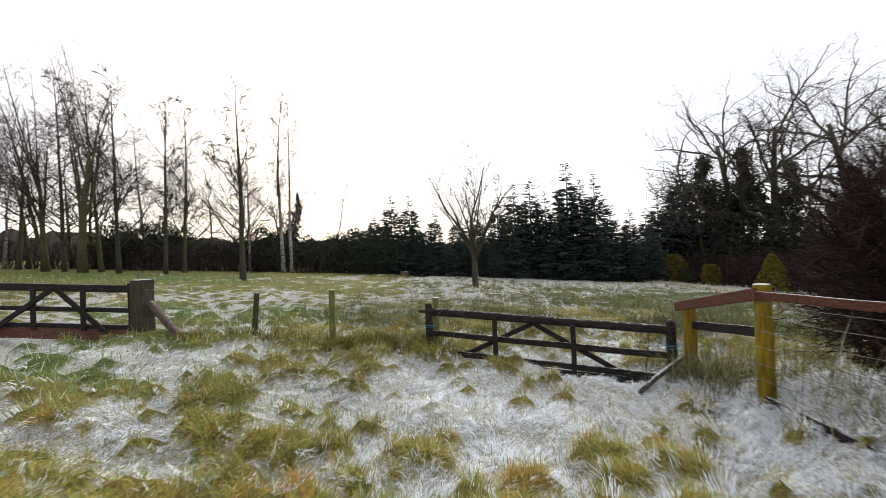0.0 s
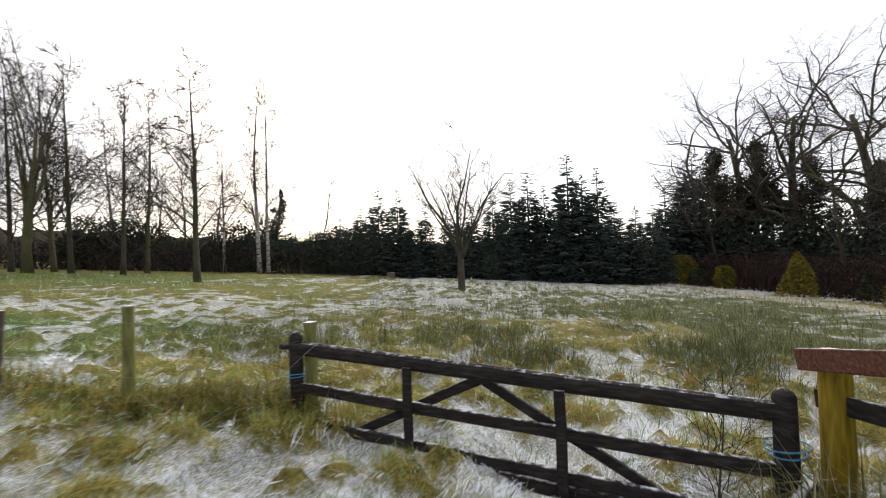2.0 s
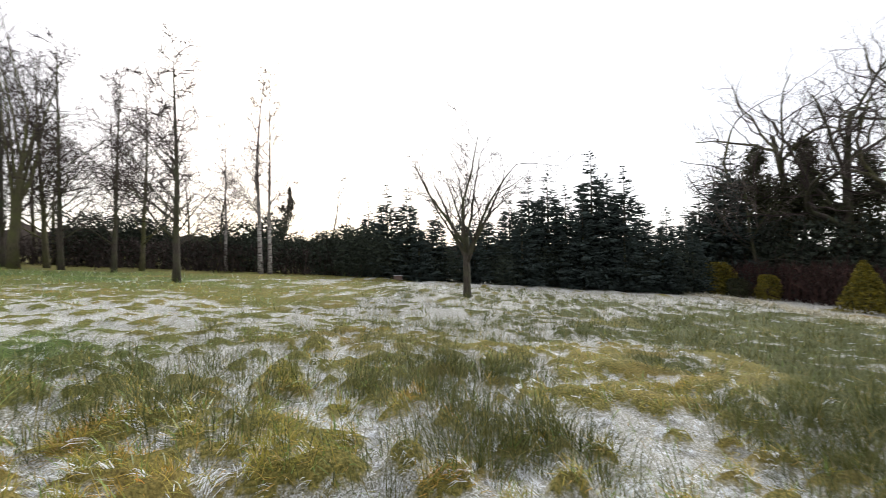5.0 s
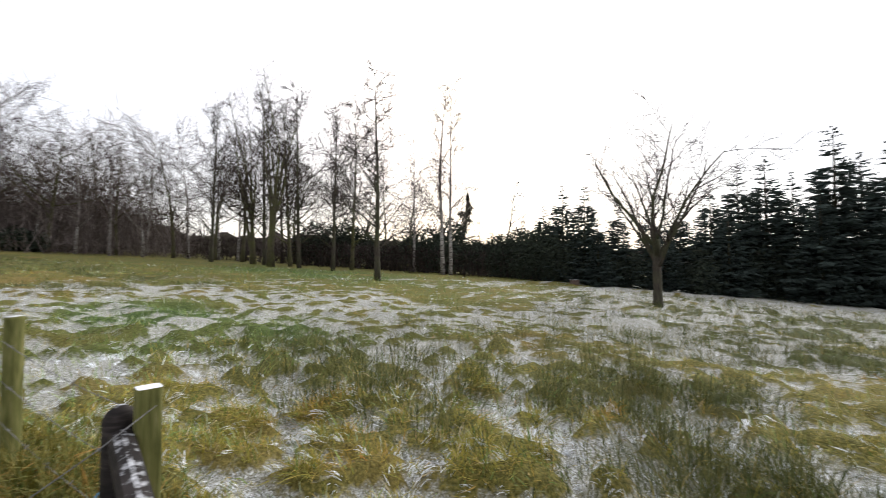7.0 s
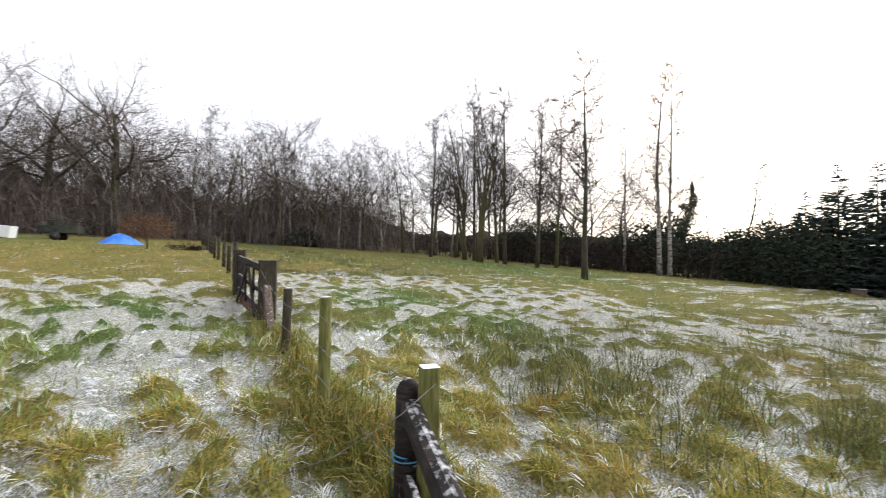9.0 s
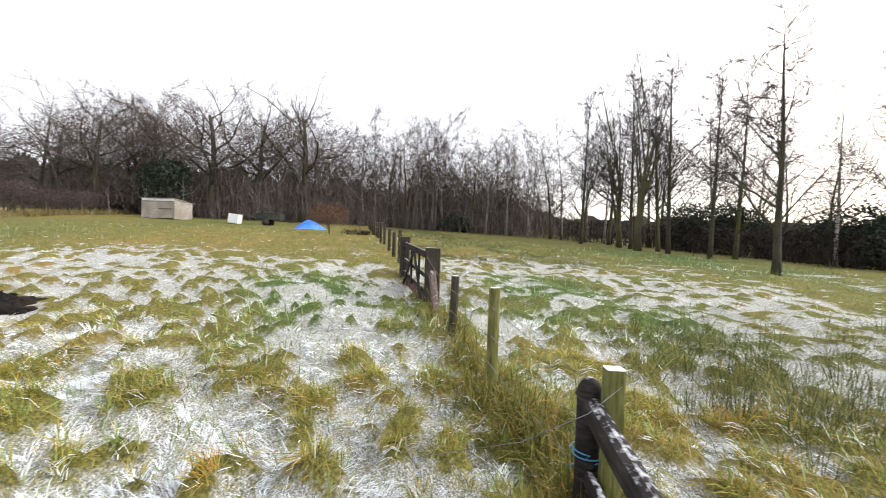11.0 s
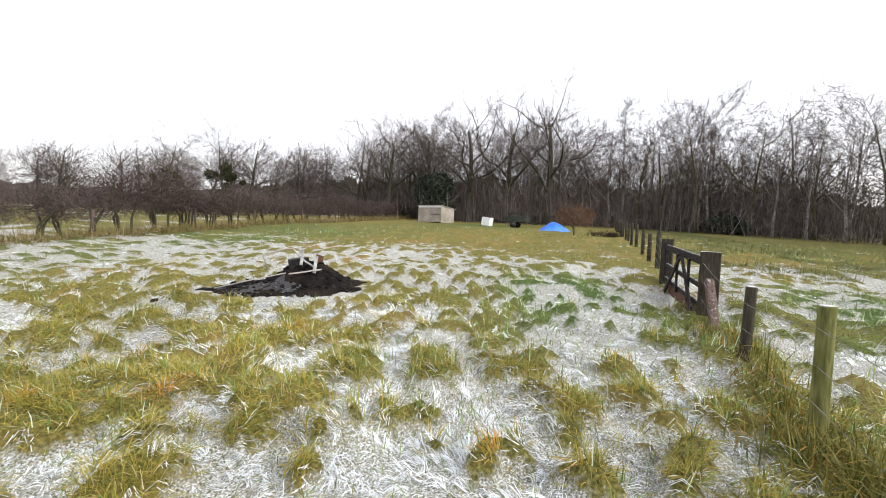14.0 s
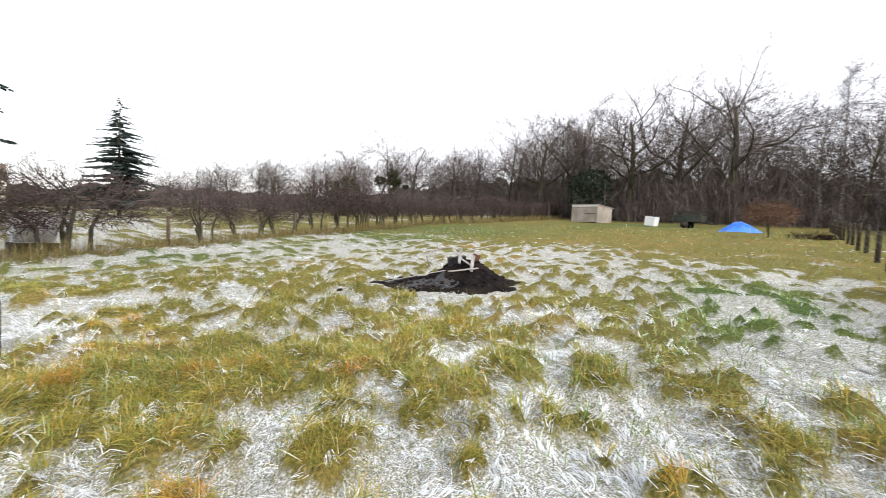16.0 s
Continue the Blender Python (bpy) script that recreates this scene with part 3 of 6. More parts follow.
def spruce_meshes(seed, height, spread, wood, leaf, rows=30, sparse=1.0, bare=0.03, up=0.15, jitter=0.02, fill=0.0):
    rs = np.random.RandomState(seed)
    trunk = tube([(0, 0, -0.2), (0.03, 0, height * 0.5), (0, 0, height)], [height * 0.016 + 0.02, height * 0.01, 0.01], 7, 0.05, seed)
    bases, tips, wide, limbs = [], [], [], []
    for i in range(rows):
        f = bare + (1 - bare) * (i + 0.5 * rs.rand()) / rows
        z = height * f
        reach = spread * (1 - f) ** 0.85 * rs.uniform(0.85, 1.1) + 0.06
        for k in range(max(4, int((9 - 4 * f) * sparse))):
            a = rs.rand() * 2 * math.pi
            z = height * min(0.985, f + jitter * rs.uniform(-1, 1))
            ln = reach * rs.uniform(0.55, 1.2)
            way = np.array([math.cos(a), math.sin(a), 0])
            m = max(3, int(ln * 5.5))
            limb = []
            for j in range(m + 1):
                t = j / m
                limb.append(way * ln * t + np.array([0, 0, z + ln * (up * t - 0.28 * t * t + 0.12 * t ** 3)]))
            limbs.append(tube([limb[0], limb[m // 2], limb[m]], [0.012 + ln * 0.008, 0.01, 0.005], 3, 0, 1, 0, False))
            across = np.array([-way[1], way[0], 0])
            for j in range(1, m + 1):
                for sgn in (-1, 1):
                    s = ln * 0.24 * (1.15 - j / m) + 0.1
                    bases.append(limb[j])
                    tips.append(limb[j] + (way * 0.75 + across * sgn * rs.uniform(0.5, 1.0)) * s + np.array([0, 0, rs.uniform(-0.45, 0.12) * s]))
                    wide.append(0.06 + 0.28 * s)
    n = int(1500 * fill)
    if n:
        f0 = rs.rand(n) ** 1.2 * 0.75
        a0 = rs.rand(n) * 2 * math.pi
        r0 = spread * (1 - f0) ** 0.85 * rs.uniform(0.2, 0.75, n)
        c0 = np.stack([r0 * np.cos(a0), r0 * np.sin(a0), height * f0 + 0.1], 1)
        o0 = np.stack([np.cos(a0), np.sin(a0), rs.uniform(-0.5, 0.35, n)], 1) * rs.uniform(0.3, 0.7, n)[:, None]
        bases, tips, wide = bases + list(c0), tips + list(c0 + o0), wide + [0.13] * n
    v, f = strips(np.array(bases), np.array(tips), np.array(wide), rs)
    tv, tf = joined([trunk] + limbs)
    return mesh_from("trunk", tv, tf, wood), mesh_from("crown", v, f, leaf, False)


def cloud_mesh(name, seed, n, blobs, size, mat, flat=0.0):
    rs = np.random.RandomState(seed)
    v, f = leaf_quads(rs, blob_points(rs, n, blobs), size, flat)
    return mesh_from(name, v, f, mat, False)


def twig_cloud(name, seed, n, blobs, length, width, mat, rise=0.6):
    """A mass of short leafless twigs that point outwards and up."""
    rs = np.random.RandomState(seed)
    p = blob_points(rs, n, blobs)
    c = np.array(blobs)[:, :3].mean(0)
    d = p - c
    d /= np.linalg.norm(d, axis=1)[:, None] + 1e-6
    d = d + rs.normal(size=(n, 3)) * 0.75 + np.array([0, 0, rise])
    d /= np.linalg.norm(d, axis=1)[:, None]
    ln = length * rs.uniform(0.5, 1.4, n)[:, None]
    v, f = strips(p, p + d * ln, width * rs.uniform(0.6, 1.3, n), rs, rs.normal(size=(n, 3)) * ln * 0.08)
    return mesh_from(name, v, f, mat, False)


def twiggy(meshes, name_seed, n, blobs, length, width, mat):
    """A tree with a haze of fine twigs filling out its crown."""
    me = meshes[1]
    co = np.zeros(len(me.vertices) * 3, np.float32)
    me.vertices.foreach_get("co", co)
    idx = np.zeros(len(me.loops), np.int32)
    me.loops.foreach_get("vertex_index", idx)
    total = np.zeros(len(me.polygons), np.int32)
    me.polygons.foreach_get("loop_total", total)
    ends = np.cumsum(total)
    faces = [tuple(idx[e - t:e]) for e, t in zip(ends, total)]
    rs = np.random.RandomState(name_seed)
    p = blob_points(rs, n, blobs)
    mid = np.array([0, 0, np.array(blobs)[:, 2].min()])
    d = p - mid
    d = d / (np.linalg.norm(d, axis=1)[:, None] + 1e-6) + rs.normal(size=(n, 3)) * 0.5 + np.array([0, 0, 0.3])
    d /= np.linalg.norm(d, axis=1)[:, None]
    v, f = spikes(p, p + d * (length * rs.uniform(0.5, 1.4, n))[:, None], width * rs.uniform(0.6, 1.3, n), rs)
    verts, faces = joined([(co.reshape(-1, 3), faces), (v, f)])
    return meshes[0], mesh_from("crown", verts, faces, mat, False)


# ---- the ground ----
def spread_line(lo, hi, fine, far):
    """Grid lines, close in the middle and wider towards the horizon."""
    mid = list(np.arange(lo, hi + 1e-6, fine))
    left, right, s = [], [], fine
    a, b = lo, hi
    while a > -far or b < far:
        s *= 1.11
        a, b = a - s, b + s
        left.append(a)
        right.append(b)
    return np.array(left[::-1] + mid + right)


gx, gy = spread_line(-12, 7, 0.12, 900), spread_line(-5, 15, 0.12, 900)
GX, GY = np.meshgrid(gx, gy)
flat_x, flat_y = GX.ravel(), GY.ravel()
ground_v = np.stack([flat_x, flat_y, ground_z(flat_x, flat_y)], 1)
cols = len(gx)
cell = (np.arange(len(gy) - 1)[:, None] * cols + np.arange(cols - 1)[None]).ravel()
ground_f = np.stack([cell, cell + 1, cell + cols + 1, cell + cols], 1)

m, n, l, b = nodes_of("field_turf", 0.9, 0.15)
at = {}
for key in ("frost", "green", "wet"):
    at[key] = n.new("ShaderNodeAttribute")
    at[key].attribute_name = key
fine = noise_of(n, l, 46.0, 8.0)
ochre = ramp_of(n, [(0.3, (0.05, 0.046, 0.013)), (0.5, (0.15, 0.13, 0.035)), (0.7, (0.29, 0.225, 0.065))])
l.new(fine, ochre.inputs[0])
grass = ramp_of(n, [(0.3, (0.025, 0.042, 0.012)), (0.55, (0.07, 0.11, 0.03)), (0.75, (0.14, 0.19, 0.06))])
l.new(fine, grass.inputs[0])
hoar = ramp_of(n, [(0.33, (0.1, 0.095, 0.065)), (0.5, (0.32, 0.32, 0.28)), (0.66, (0.68, 0.7, 0.72))])
l.new(noise_of(n, l, 85.0, 9.0), hoar.inputs[0])
rusty = ramp_of(n, [(0.5, (0, 0, 0)), (0.68, (0.6, 0.6, 0.6))])
l.new(noise_of(n, l, 0.55, 5.0), rusty.inputs[0])
dry = mixed(n, l, rusty.outputs[0], ochre.outputs[0], (0.27, 0.165, 0.06, 1))
turf = mixed(n, l, at["green"].outputs["Fac"], dry, grass.outputs[0])
turf = mixed(n, l, at["wet"].outputs["Fac"], turf, (0.052, 0.064, 0.02, 1))
brk = n.new("ShaderNodeMath")
brk.operation = "MULTIPLY_ADD"
l.new(noise_of(n, l, 13.0, 8.0), brk.inputs[0])
brk.inputs[1].default_value = 1.5
l.new(at["frost"].outputs["Fac"], brk.inputs[2])
cut = n.new("ShaderNodeMapRange")
cut.inputs["From Min"].default_value, cut.inputs["From Max"].default_value = 1.2, 1.65
l.new(brk.outputs[0], cut.inputs["Value"])
l.new(mixed(n, l, cut.outputs[0], turf, hoar.outputs[0]), b.inputs["Base Color"])
bump_of(n, l, b, fine, 0.8, 0.03)
MAT["field_turf"] = m

ground_me = mesh_from("ground", ground_v, ground_f, MAT["field_turf"])
for key, vals in (("frost", (1 - tussock(flat_x, flat_y)) * (1 - 0.8 * step(-flat_x, 11, 20) * (flat_y > -16 + 0.1 * flat_x))), ("green", greenness(flat_x, flat_y)), ("wet", 0.9 * rushes_at(flat_x, flat_y))):
    ground_me.attributes.new(key, "FLOAT", "POINT").data.foreach_set("value", vals.astype(np.float32))
ground = part("ground", ground_me)
tagged(ground, "rough pasture with frosted grass between ochre tussocks", "ground", kind="structure")


# ---- grass ----
WALKED = np.array([(0.6, -0.9), (1.2, 1.4), (1.7, 3.5), (2.0, 4.9), (1.6, 4.2)])


def from_walk(x, y):
    return np.min(np.hypot(x[:, None] - WALKED[:, 0], y[:, None] - WALKED[:, 1]), 1)


def scatter(rs, n, keep, reach=34.0, core=4.5):
    """Places that thin out with distance from the walked line."""
    r = np.where(rs.rand(n) < 0.42, core * np.sqrt(rs.rand(n)), core * (reach / core) ** rs.rand(n))
    a = rs.rand(n) * 2 * math.pi
    c = WALKED[rs.randint(0, len(WALKED), n)]
    x, y = c[:, 0] + r * np.cos(a), c[:, 1] + r * np.sin(a)
    u, v = heap_shape(x, y)
    ok = (rs.rand(n) < keep(x, y)) & ~((np.abs(u) < 1.5) & (np.abs(v) < 0.9))
    ok &= ~((x > 5.2) & (y < 2.5)) & ~((y < -3.5) & (x > 1.5))
    return x[ok], y[ok]


def blades(rs, x, y, length, width, lean, heading, droop, lift=0.0):
    """Bent blades of grass. lean: 0 upright, 1 flat."""
    n = len(x)
    z = ground_z(x, y) + lift
    d = from_walk(x, y)
    w = width * (1 + d / 10.0) * rs.uniform(0.7, 1.3, n)
    th = np.clip(lean, 0, 1) * math.pi / 2
    h = np.stack([np.cos(heading), np.sin(heading), np.zeros(n)], 1)
    up = np.array([0, 0, 1.0])
    base = np.stack([x, y, z - 0.01], 1)
    way = h * np.sin(th)[:, None] + up * np.cos(th)[:, None]
    mid = base + way * (length * 0.55)[:, None]
    way2 = way - up * droop[:, None]
    way2 /= np.linalg.norm(way2, axis=1)[:, None]
    tip = mid + way2 * (length * 0.5)[:, None]
    tip[:, 2] = np.maximum(tip[:, 2], z + 0.006)
    side = np.stack([-np.sin(heading), np.cos(heading), np.zeros(n)], 1)
    tw = rs.uniform(-0.8, 0.8, n)[:, None]
    side = side * np.cos(tw) + up * np.sin(tw)
    w = w[:, None]
    five = np.stack([base - side * w / 2, base + side * w / 2, mid + side * w * 0.42, mid - side * w * 0.42, tip], 1)
    near = five[d < 6.5].reshape(-1, 3)
    far = five[d >= 6.5][:, [0, 1, 4]].reshape(-1, 3)
    o = np.arange(len(near) // 5)[:, None] * 5
    p = np.arange(len(far) // 3)[:, None] * 3 + len(near)
    return np.concatenate([near, far]), np.concatenate([o + [0, 1, 2], o + [0, 2, 3], o + [3, 2, 4], p + [0, 1, 2]], 0)


def grass_object(name, sets, mat, label):
    vs, fs, o = [], [], 0
    for v, f in sets:
        vs.append(v)
        fs.append(f + o)
        o += len(v)
    ob = part(name, mesh_from(name, np.concatenate(vs), np.concatenate(fs), mat, False))
    return tagged(ob, label, "grass", kind="stuff")


def in_field(x, y):
    """1 where the frosted rough grass grows, fading to the west and ending at the hedge."""
    return (1 - 0.85 * step(-x, 11, 20)) * (y > -11.0 + 0.36 * np.minimum(x, 0) * (x > -10) - 3.6 * (x <= -10) + 0.2 * (x + 10) * (x <= -10))


def flow(x, y):
    return 2 * math.pi * (field_noise(x, y, 0.35, 23) * 0.35 + field_noise(x, y, 0.8, 21) + field_noise(x, y, 3.1, 22))


def locks(rs, n, keep, per):
    """Combed locks of flattened grass: blades that share a root, a heading and a bend."""
    return locks_at(rs, *scatter(rs, n, keep), per, 0.065, 0.165)


def locks_at(rs, cx, cy, per, short, tall):
    idx = np.repeat(np.arange(len(cx)), per)
    k = len(idx)
    far_k = 1 + from_walk(cx, cy)[idx] / 30
    x = cx[idx] + rs.normal(0, 0.016, k) * far_k
    y = cy[idx] + rs.normal(0, 0.016, k) * far_k
    head = (flow(cx, cy) + rs.normal(0, 0.6, len(cx)))[idx] + rs.normal(0, 0.2, k)
    lean = np.clip(rs.normal(0.7, 0.13, len(cx))[idx] + rs.normal(0, 0.05, k), 0.3, 0.97)
    long = rs.uniform(short, tall, len(cx))[idx] * rs.uniform(0.7, 1.15, k) * far_k
    return blades(rs, x, y, long, 0.0038, lean, head, rs.uniform(0.6, 1.7, len(cx))[idx])


rs = np.random.RandomState(5)
frost_mat = locks(rs, 76000, lambda x, y: np.clip((1 - tussock(x, y)) * 0.95 + 0.05 + 0.3 * step(from_walk(x, y), 5, 12), 0, 1) * in_field(x, y) * (1 - 0.45 * rushes_at(x, y)) * (0.15 + 0.85 * step(field_noise(x, y, 0.13, 44), 0.28, 0.56)), 9)
bank_x, bank_y = rs.normal(3.5, 0.75, 2600), rs.normal(2.3, 1.15, 2600)
frost_bank = locks_at(rs, bank_x, bank_y, 8, 0.14, 0.3)
grass_object("frosted_grass", [frost_mat, frost_bank], MAT["frost_blade"], "matted long grass white with hoar frost")


def clumps(rs, n, keep, per, radius, length, width, spread, core=4.5):
    """Clumps of blades that stand in the middle and lean out at the rim."""
    cx, cy = scatter(rs, n, keep, core=core)
    d = from_walk(cx, cy)
    cnt = np.maximum(10, (per / (1 + d / 9.0))).astype(int)
    idx = np.repeat(np.arange(len(cx)), cnt)
    m = len(idx)
    r = np.sqrt(rs.rand(m)) * (radius * rs.uniform(0.6, 1.35, len(cx)))[idx]
    a = rs.rand(m) * 2 * math.pi
    x, y = cx[idx] + r * np.cos(a), cy[idx] + r * np.sin(a)
    tall = rs.uniform(0.65, 1.25, len(cx))[idx]
    lay = flow(cx, cy)[idx]
    lean = np.clip(0.12 + spread * r / radius + rs.normal(0, 0.12, m), 0.02, 0.95)
    head = np.arctan2(np.sin(a) + 0.5 * np.sin(lay), np.cos(a) + 0.5 * np.cos(lay)) + rs.normal(0, 0.4, m)
    return blades(rs, x, y, length * tall * rs.uniform(0.6, 1.2, m), width, lean, head, rs.uniform(0.2, 0.9, m))


def is_ochre(x, y):
    return tussock(x, y) * (1 - np.clip(greenness(x, y) * 1.2, 0, 1)) * (1 - 0.95 * rushes_at(x, y))


ochre_set = clumps(rs, 19000, is_ochre, 46, 0.1, 0.135, 0.0036, 0.85)
low_x, low_y = scatter(rs, 130000, lambda x, y: np.clip(is_ochre(x, y) + (0.16 + 0.3 * step(from_walk(x, y), 5, 12)) * step(field_noise(x, y, 0.5, 33), 0.4, 0.62), 0, 1))
k = len(low_x)
ochre_low = blades(rs, low_x, low_y, rs.uniform(0.06, 0.16, k) * (1 + from_walk(low_x, low_y) / 20), 0.0042, rs.uniform(0.15, 0.8, k), flow(low_x, low_y) + rs.normal(0, 1.2, k), rs.uniform(0.1, 0.8, k))
grass_object("tussock_grass", [ochre_set, ochre_low], MAT["ochre_blade"], "ochre and olive winter tussock grass")

x, y = scatter(rs, 340000, lambda x, y: greenness(x, y) * (0.3 + 0.7 * tussock(x, y)) * (y > -12))
k = len(x)
grass_object("green_grass", [blades(rs, x, y, rs.uniform(0.06, 0.16, k) * (1 + from_walk(x, y) / 20), 0.0055, rs.uniform(0.1, 0.75, k), flow(x, y) + rs.normal(0, 1.2, k), rs.uniform(0.1, 0.7, k))], MAT["green_blade"], "short bright green grass dusted with frost")

rush_set = clumps(rs, 46000, lambda x, y: rushes_at(x, y), 28, 0.2, 0.36, 0.0045, 0.3)
few = clumps(rs, 1500, lambda x, y: 0.3 * tussock(x, y) * step(y, 5.8, 6.6), 14, 0.1, 0.36, 0.0042, 0.3)
grass_object("rushes", [rush_set, few], MAT["rush_blade"], "dark green upright rushes in wet ground")


# ---- field gates and posts ----
def square_post(name, x, y, top, width, mat, label, group="", lean=(0, 0), depth=None):
    base = gz(x, y) - 0.3
    ob = thing(name, Matrix.Translation((x, y, 0)), label, "post", group)
    part("shaft", beam("shaft", (-lean[0], -lean[1], base), (lean[0], lean[1], top), width, depth or width, mat, 0.014, (0.25, 1, 0)), ob)
    return ob


def round_post(name, x, y, top, radius, mat, label, lean=(0, 0), seed=1, dome=0.0, group=""):
    base = gz(x, y) - 0.3
    h = top - base
    ob = thing(name, Matrix.Translation((x, y, base)), label, "post", group)
    pts = [(-lean[0] * (1 - f), -lean[1] * (1 - f), h * f) for f in (0, 0.3, 0.6, 0.985, 1.0)]
    part("shaft", log("shaft", pts, [radius * 1.08, radius * 1.04, radius, radius * 0.97, radius * 0.93], mat, 14, dome, 0.05, seed), ob)
    return ob


GL, GR = Vector((-0.14, 5.67, 0)), Vector((3.08, 4.65, 0))


def g1(f, z):
    """A place in the near gate: f along it from its hanging end, z above its sloping foot."""
    p = GL.lerp(GR, f)
    p.z = 0.02 + (-0.19) * f + z
    return p


gate = thing("field_gate", Matrix.Identity(4), "low dark-stained timber field gate, closed, frost along its top rail", "gate")
wood = MAT["dark_timber"]
for f, top in ((0.0, 0.87), (1.0, 0.87)):
    p = g1(f, 0)
    part("stile", log("stile", [(p.x, p.y, p.z - 0.22), (p.x, p.y, p.z + 0.4), (p.x, p.y, p.z + top - 0.05)], [0.062, 0.06, 0.058], wood, 12, 0.05, 0.05, 3), gate)
part("top_rail", beam("top_rail", g1(0.01, 0.735), g1(0.99, 0.735), 0.085, 0.115, wood, 0.035, cuts=12), gate)
part("middle_rail", beam("middle_rail", g1(0.01, 0.405), g1(0.99, 0.405), 0.045, 0.085, wood, 0.01, cuts=12), gate)
part("bottom_rail", beam("bottom_rail", g1(0.01, 0.12), g1(0.99, 0.12), 0.045, 0.085, wood, 0.01, cuts=12), gate)
part("low_board", beam("low_board", g1(0.36, 0.02), g1(0.97, 0.03), 0.035, 0.09, wood, 0.008, cuts=8), gate)
front = (GR - GL).normalized().cross(Vector((0, 0, 1))) * 0.05
for f in (0.318, 0.645):
    part("upright", beam("upright", g1(f, -0.08) + front, g1(f, 0.70 if f > 0.5 else 0.71) + front, 0.07, 0.035, wood, 0.008, front), gate)
part("brace", beam("brace", g1(0.49, 0.69) - front, g1(0.13, 0.04) - front, 0.04, 0.07, wood, 0.008), gate)
part("brace", beam("brace", g1(0.47, 0.69) - front, g1(0.86, 0.04) - front, 0.04, 0.07, wood, 0.008), gate)
p = g1(0, 0.74)
part("bolt", log("bolt", [p + Vector((0.02, -0.01, 0)), p + Vector((-0.15, 0.04, 0))], [0.024, 0.024], wood, 8), gate)

square_post("square_post", -0.03, 5.72, 0.965, 0.085, MAT["green_post"], "squared pale green treated timber post with frosted top")
round_post("fence_post", -1.72, 5.75, 1.145, 0.05, MAT["green_post"], "slim round weathered post with greenish bark", (0.01, 0.0), 4)
round_post("fence_post", -2.97, 5.73, 1.135, 0.046, MAT["grey_timber"], "slim dark leaning round fence post", (0.1, 0.0), 5)

# the farther gate
A, B = (-5.1, 5.9), (-8.67, 5.93)
post_a = square_post("gate_post", A[0], A[1], 1.41, 0.27, MAT["grey_timber"], "thick squared dark gate post with frosted top and prop", depth=0.25)
square_post("gate_post", B[0], B[1], 1.6, 0.23, MAT["grey_timber"], "thick squared dark gate post beside a long wire fence")
prop = thing("post_prop", Matrix.Identity(4), "slanting weathered brown timber prop against a gate post", "prop")
part("timber", beam("timber", (-4.93, 5.86, 1.02), (-4.36, 5.83, gz(-4.36, 5.83) - 0.08), 0.11, 0.11, MAT["prop_wood"], 0.03), prop)

gate2 = thing("field_gate", Matrix.Identity(4), "dark five-bar timber field gate, closed, with a red-brown bottom board", "gate")


def g2(x, z):
    return Vector((x, 5.9, 0.42 - 0.05 * (x + 5.1) + z))


for x0 in (-5.3, -8.5):
    part("stile", beam("stile", g2(x0, 0.02), g2(x0, 0.93), 0.085, 0.085, wood, 0.02, (0, 1, 0)), gate2)
for z, h in ((0.83, 0.13), (0.46, 0.085), (0.17, 0.085)):
    part("rail", beam("rail", g2(-5.28, z), g2(-8.52, z), 0.06, h, wood, 0.015, cuts=10), gate2)
part("bottom_board", beam("bottom_board", g2(-5.4, 0.03), g2(-8.4, 0.03), 0.04, 0.2, MAT["red_board"], 0.01, cuts=8), gate2)
for x0 in (-6.14, -7.07):
    part("upright", beam("upright", g2(x0, 0.1) + Vector((0, -0.05, 0)), g2(x0, 0.8) + Vector((0, -0.05, 0)), 0.09, 0.035, wood, 0.008, (0, 1, 0)), gate2)
part("brace", beam("brace", g2(-6.6, 0.8) + Vector((0, -0.07, 0)), g2(-5.5, -0.08) + Vector((0, -0.09, 0)), 0.09, 0.035, wood, 0.008, (0, 1, 0)), gate2)
part("brace", beam("brace", g2(-6.7, 0.8) + Vector((0, -0.07, 0)), g2(-7.95, -0.02) + Vector((0, -0.09, 0)), 0.09, 0.035, wood, 0.008, (0, 1, 0)), gate2)

# the rail fence beside the near gate, which turns a corner and runs south
rail_fence = thing("rail_fence", Matrix.Identity(4), "yellow-green round posts with a brown plank rail and wire strands", "fence")
Y1, Y2, Y3, Y4 = Vector((3.27, 4.55, 0.925)), Vector((3.24, 3.145, 1.258)), Vector((3.72, 1.1, 1.25)), Vector((3.95, -1.4, 1.2))
for q, r in ((Y1, 0.072), (Y2, 0.072), (Y3, 0.075), (Y4, 0.075)):
    part("post", log("post", [(q.x, q.y, gz(q.x, q.y) - 0.3), (q.x, q.y, q.z * 0.5), (q.x, q.y, q.z - 0.015), (q.x, q.y, q.z)], [r * 1.03, r, r * 0.98, r * 0.94], MAT["yellow_post"], 16, 0, 0.04, 7), rail_fence)
part("top_plank", beam("top_plank", Y1 + Vector((-0.14, 0.05, -0.055)), Y2 + Vector((-0.09, -0.04, -0.085)), 0.035, 0.115, MAT["brown_plank"], 0.008), rail_fence)
part("lower_plank", beam("lower_plank", Y1 + Vector((0.0, 0.12, -0.29)), Y2 + Vector((0.1, 0.05, -0.47)), 0.035, 0.1, MAT["dark_timber"], 0.008), rail_fence)
part("top_plank", beam("top_plank", Y2 + Vector((-0.085, 0.04, -0.1)), Y3 + Vector((-0.085, 0, -0.08)), 0.032, 0.075, MAT["brown_plank"], 0.008), rail_fence)
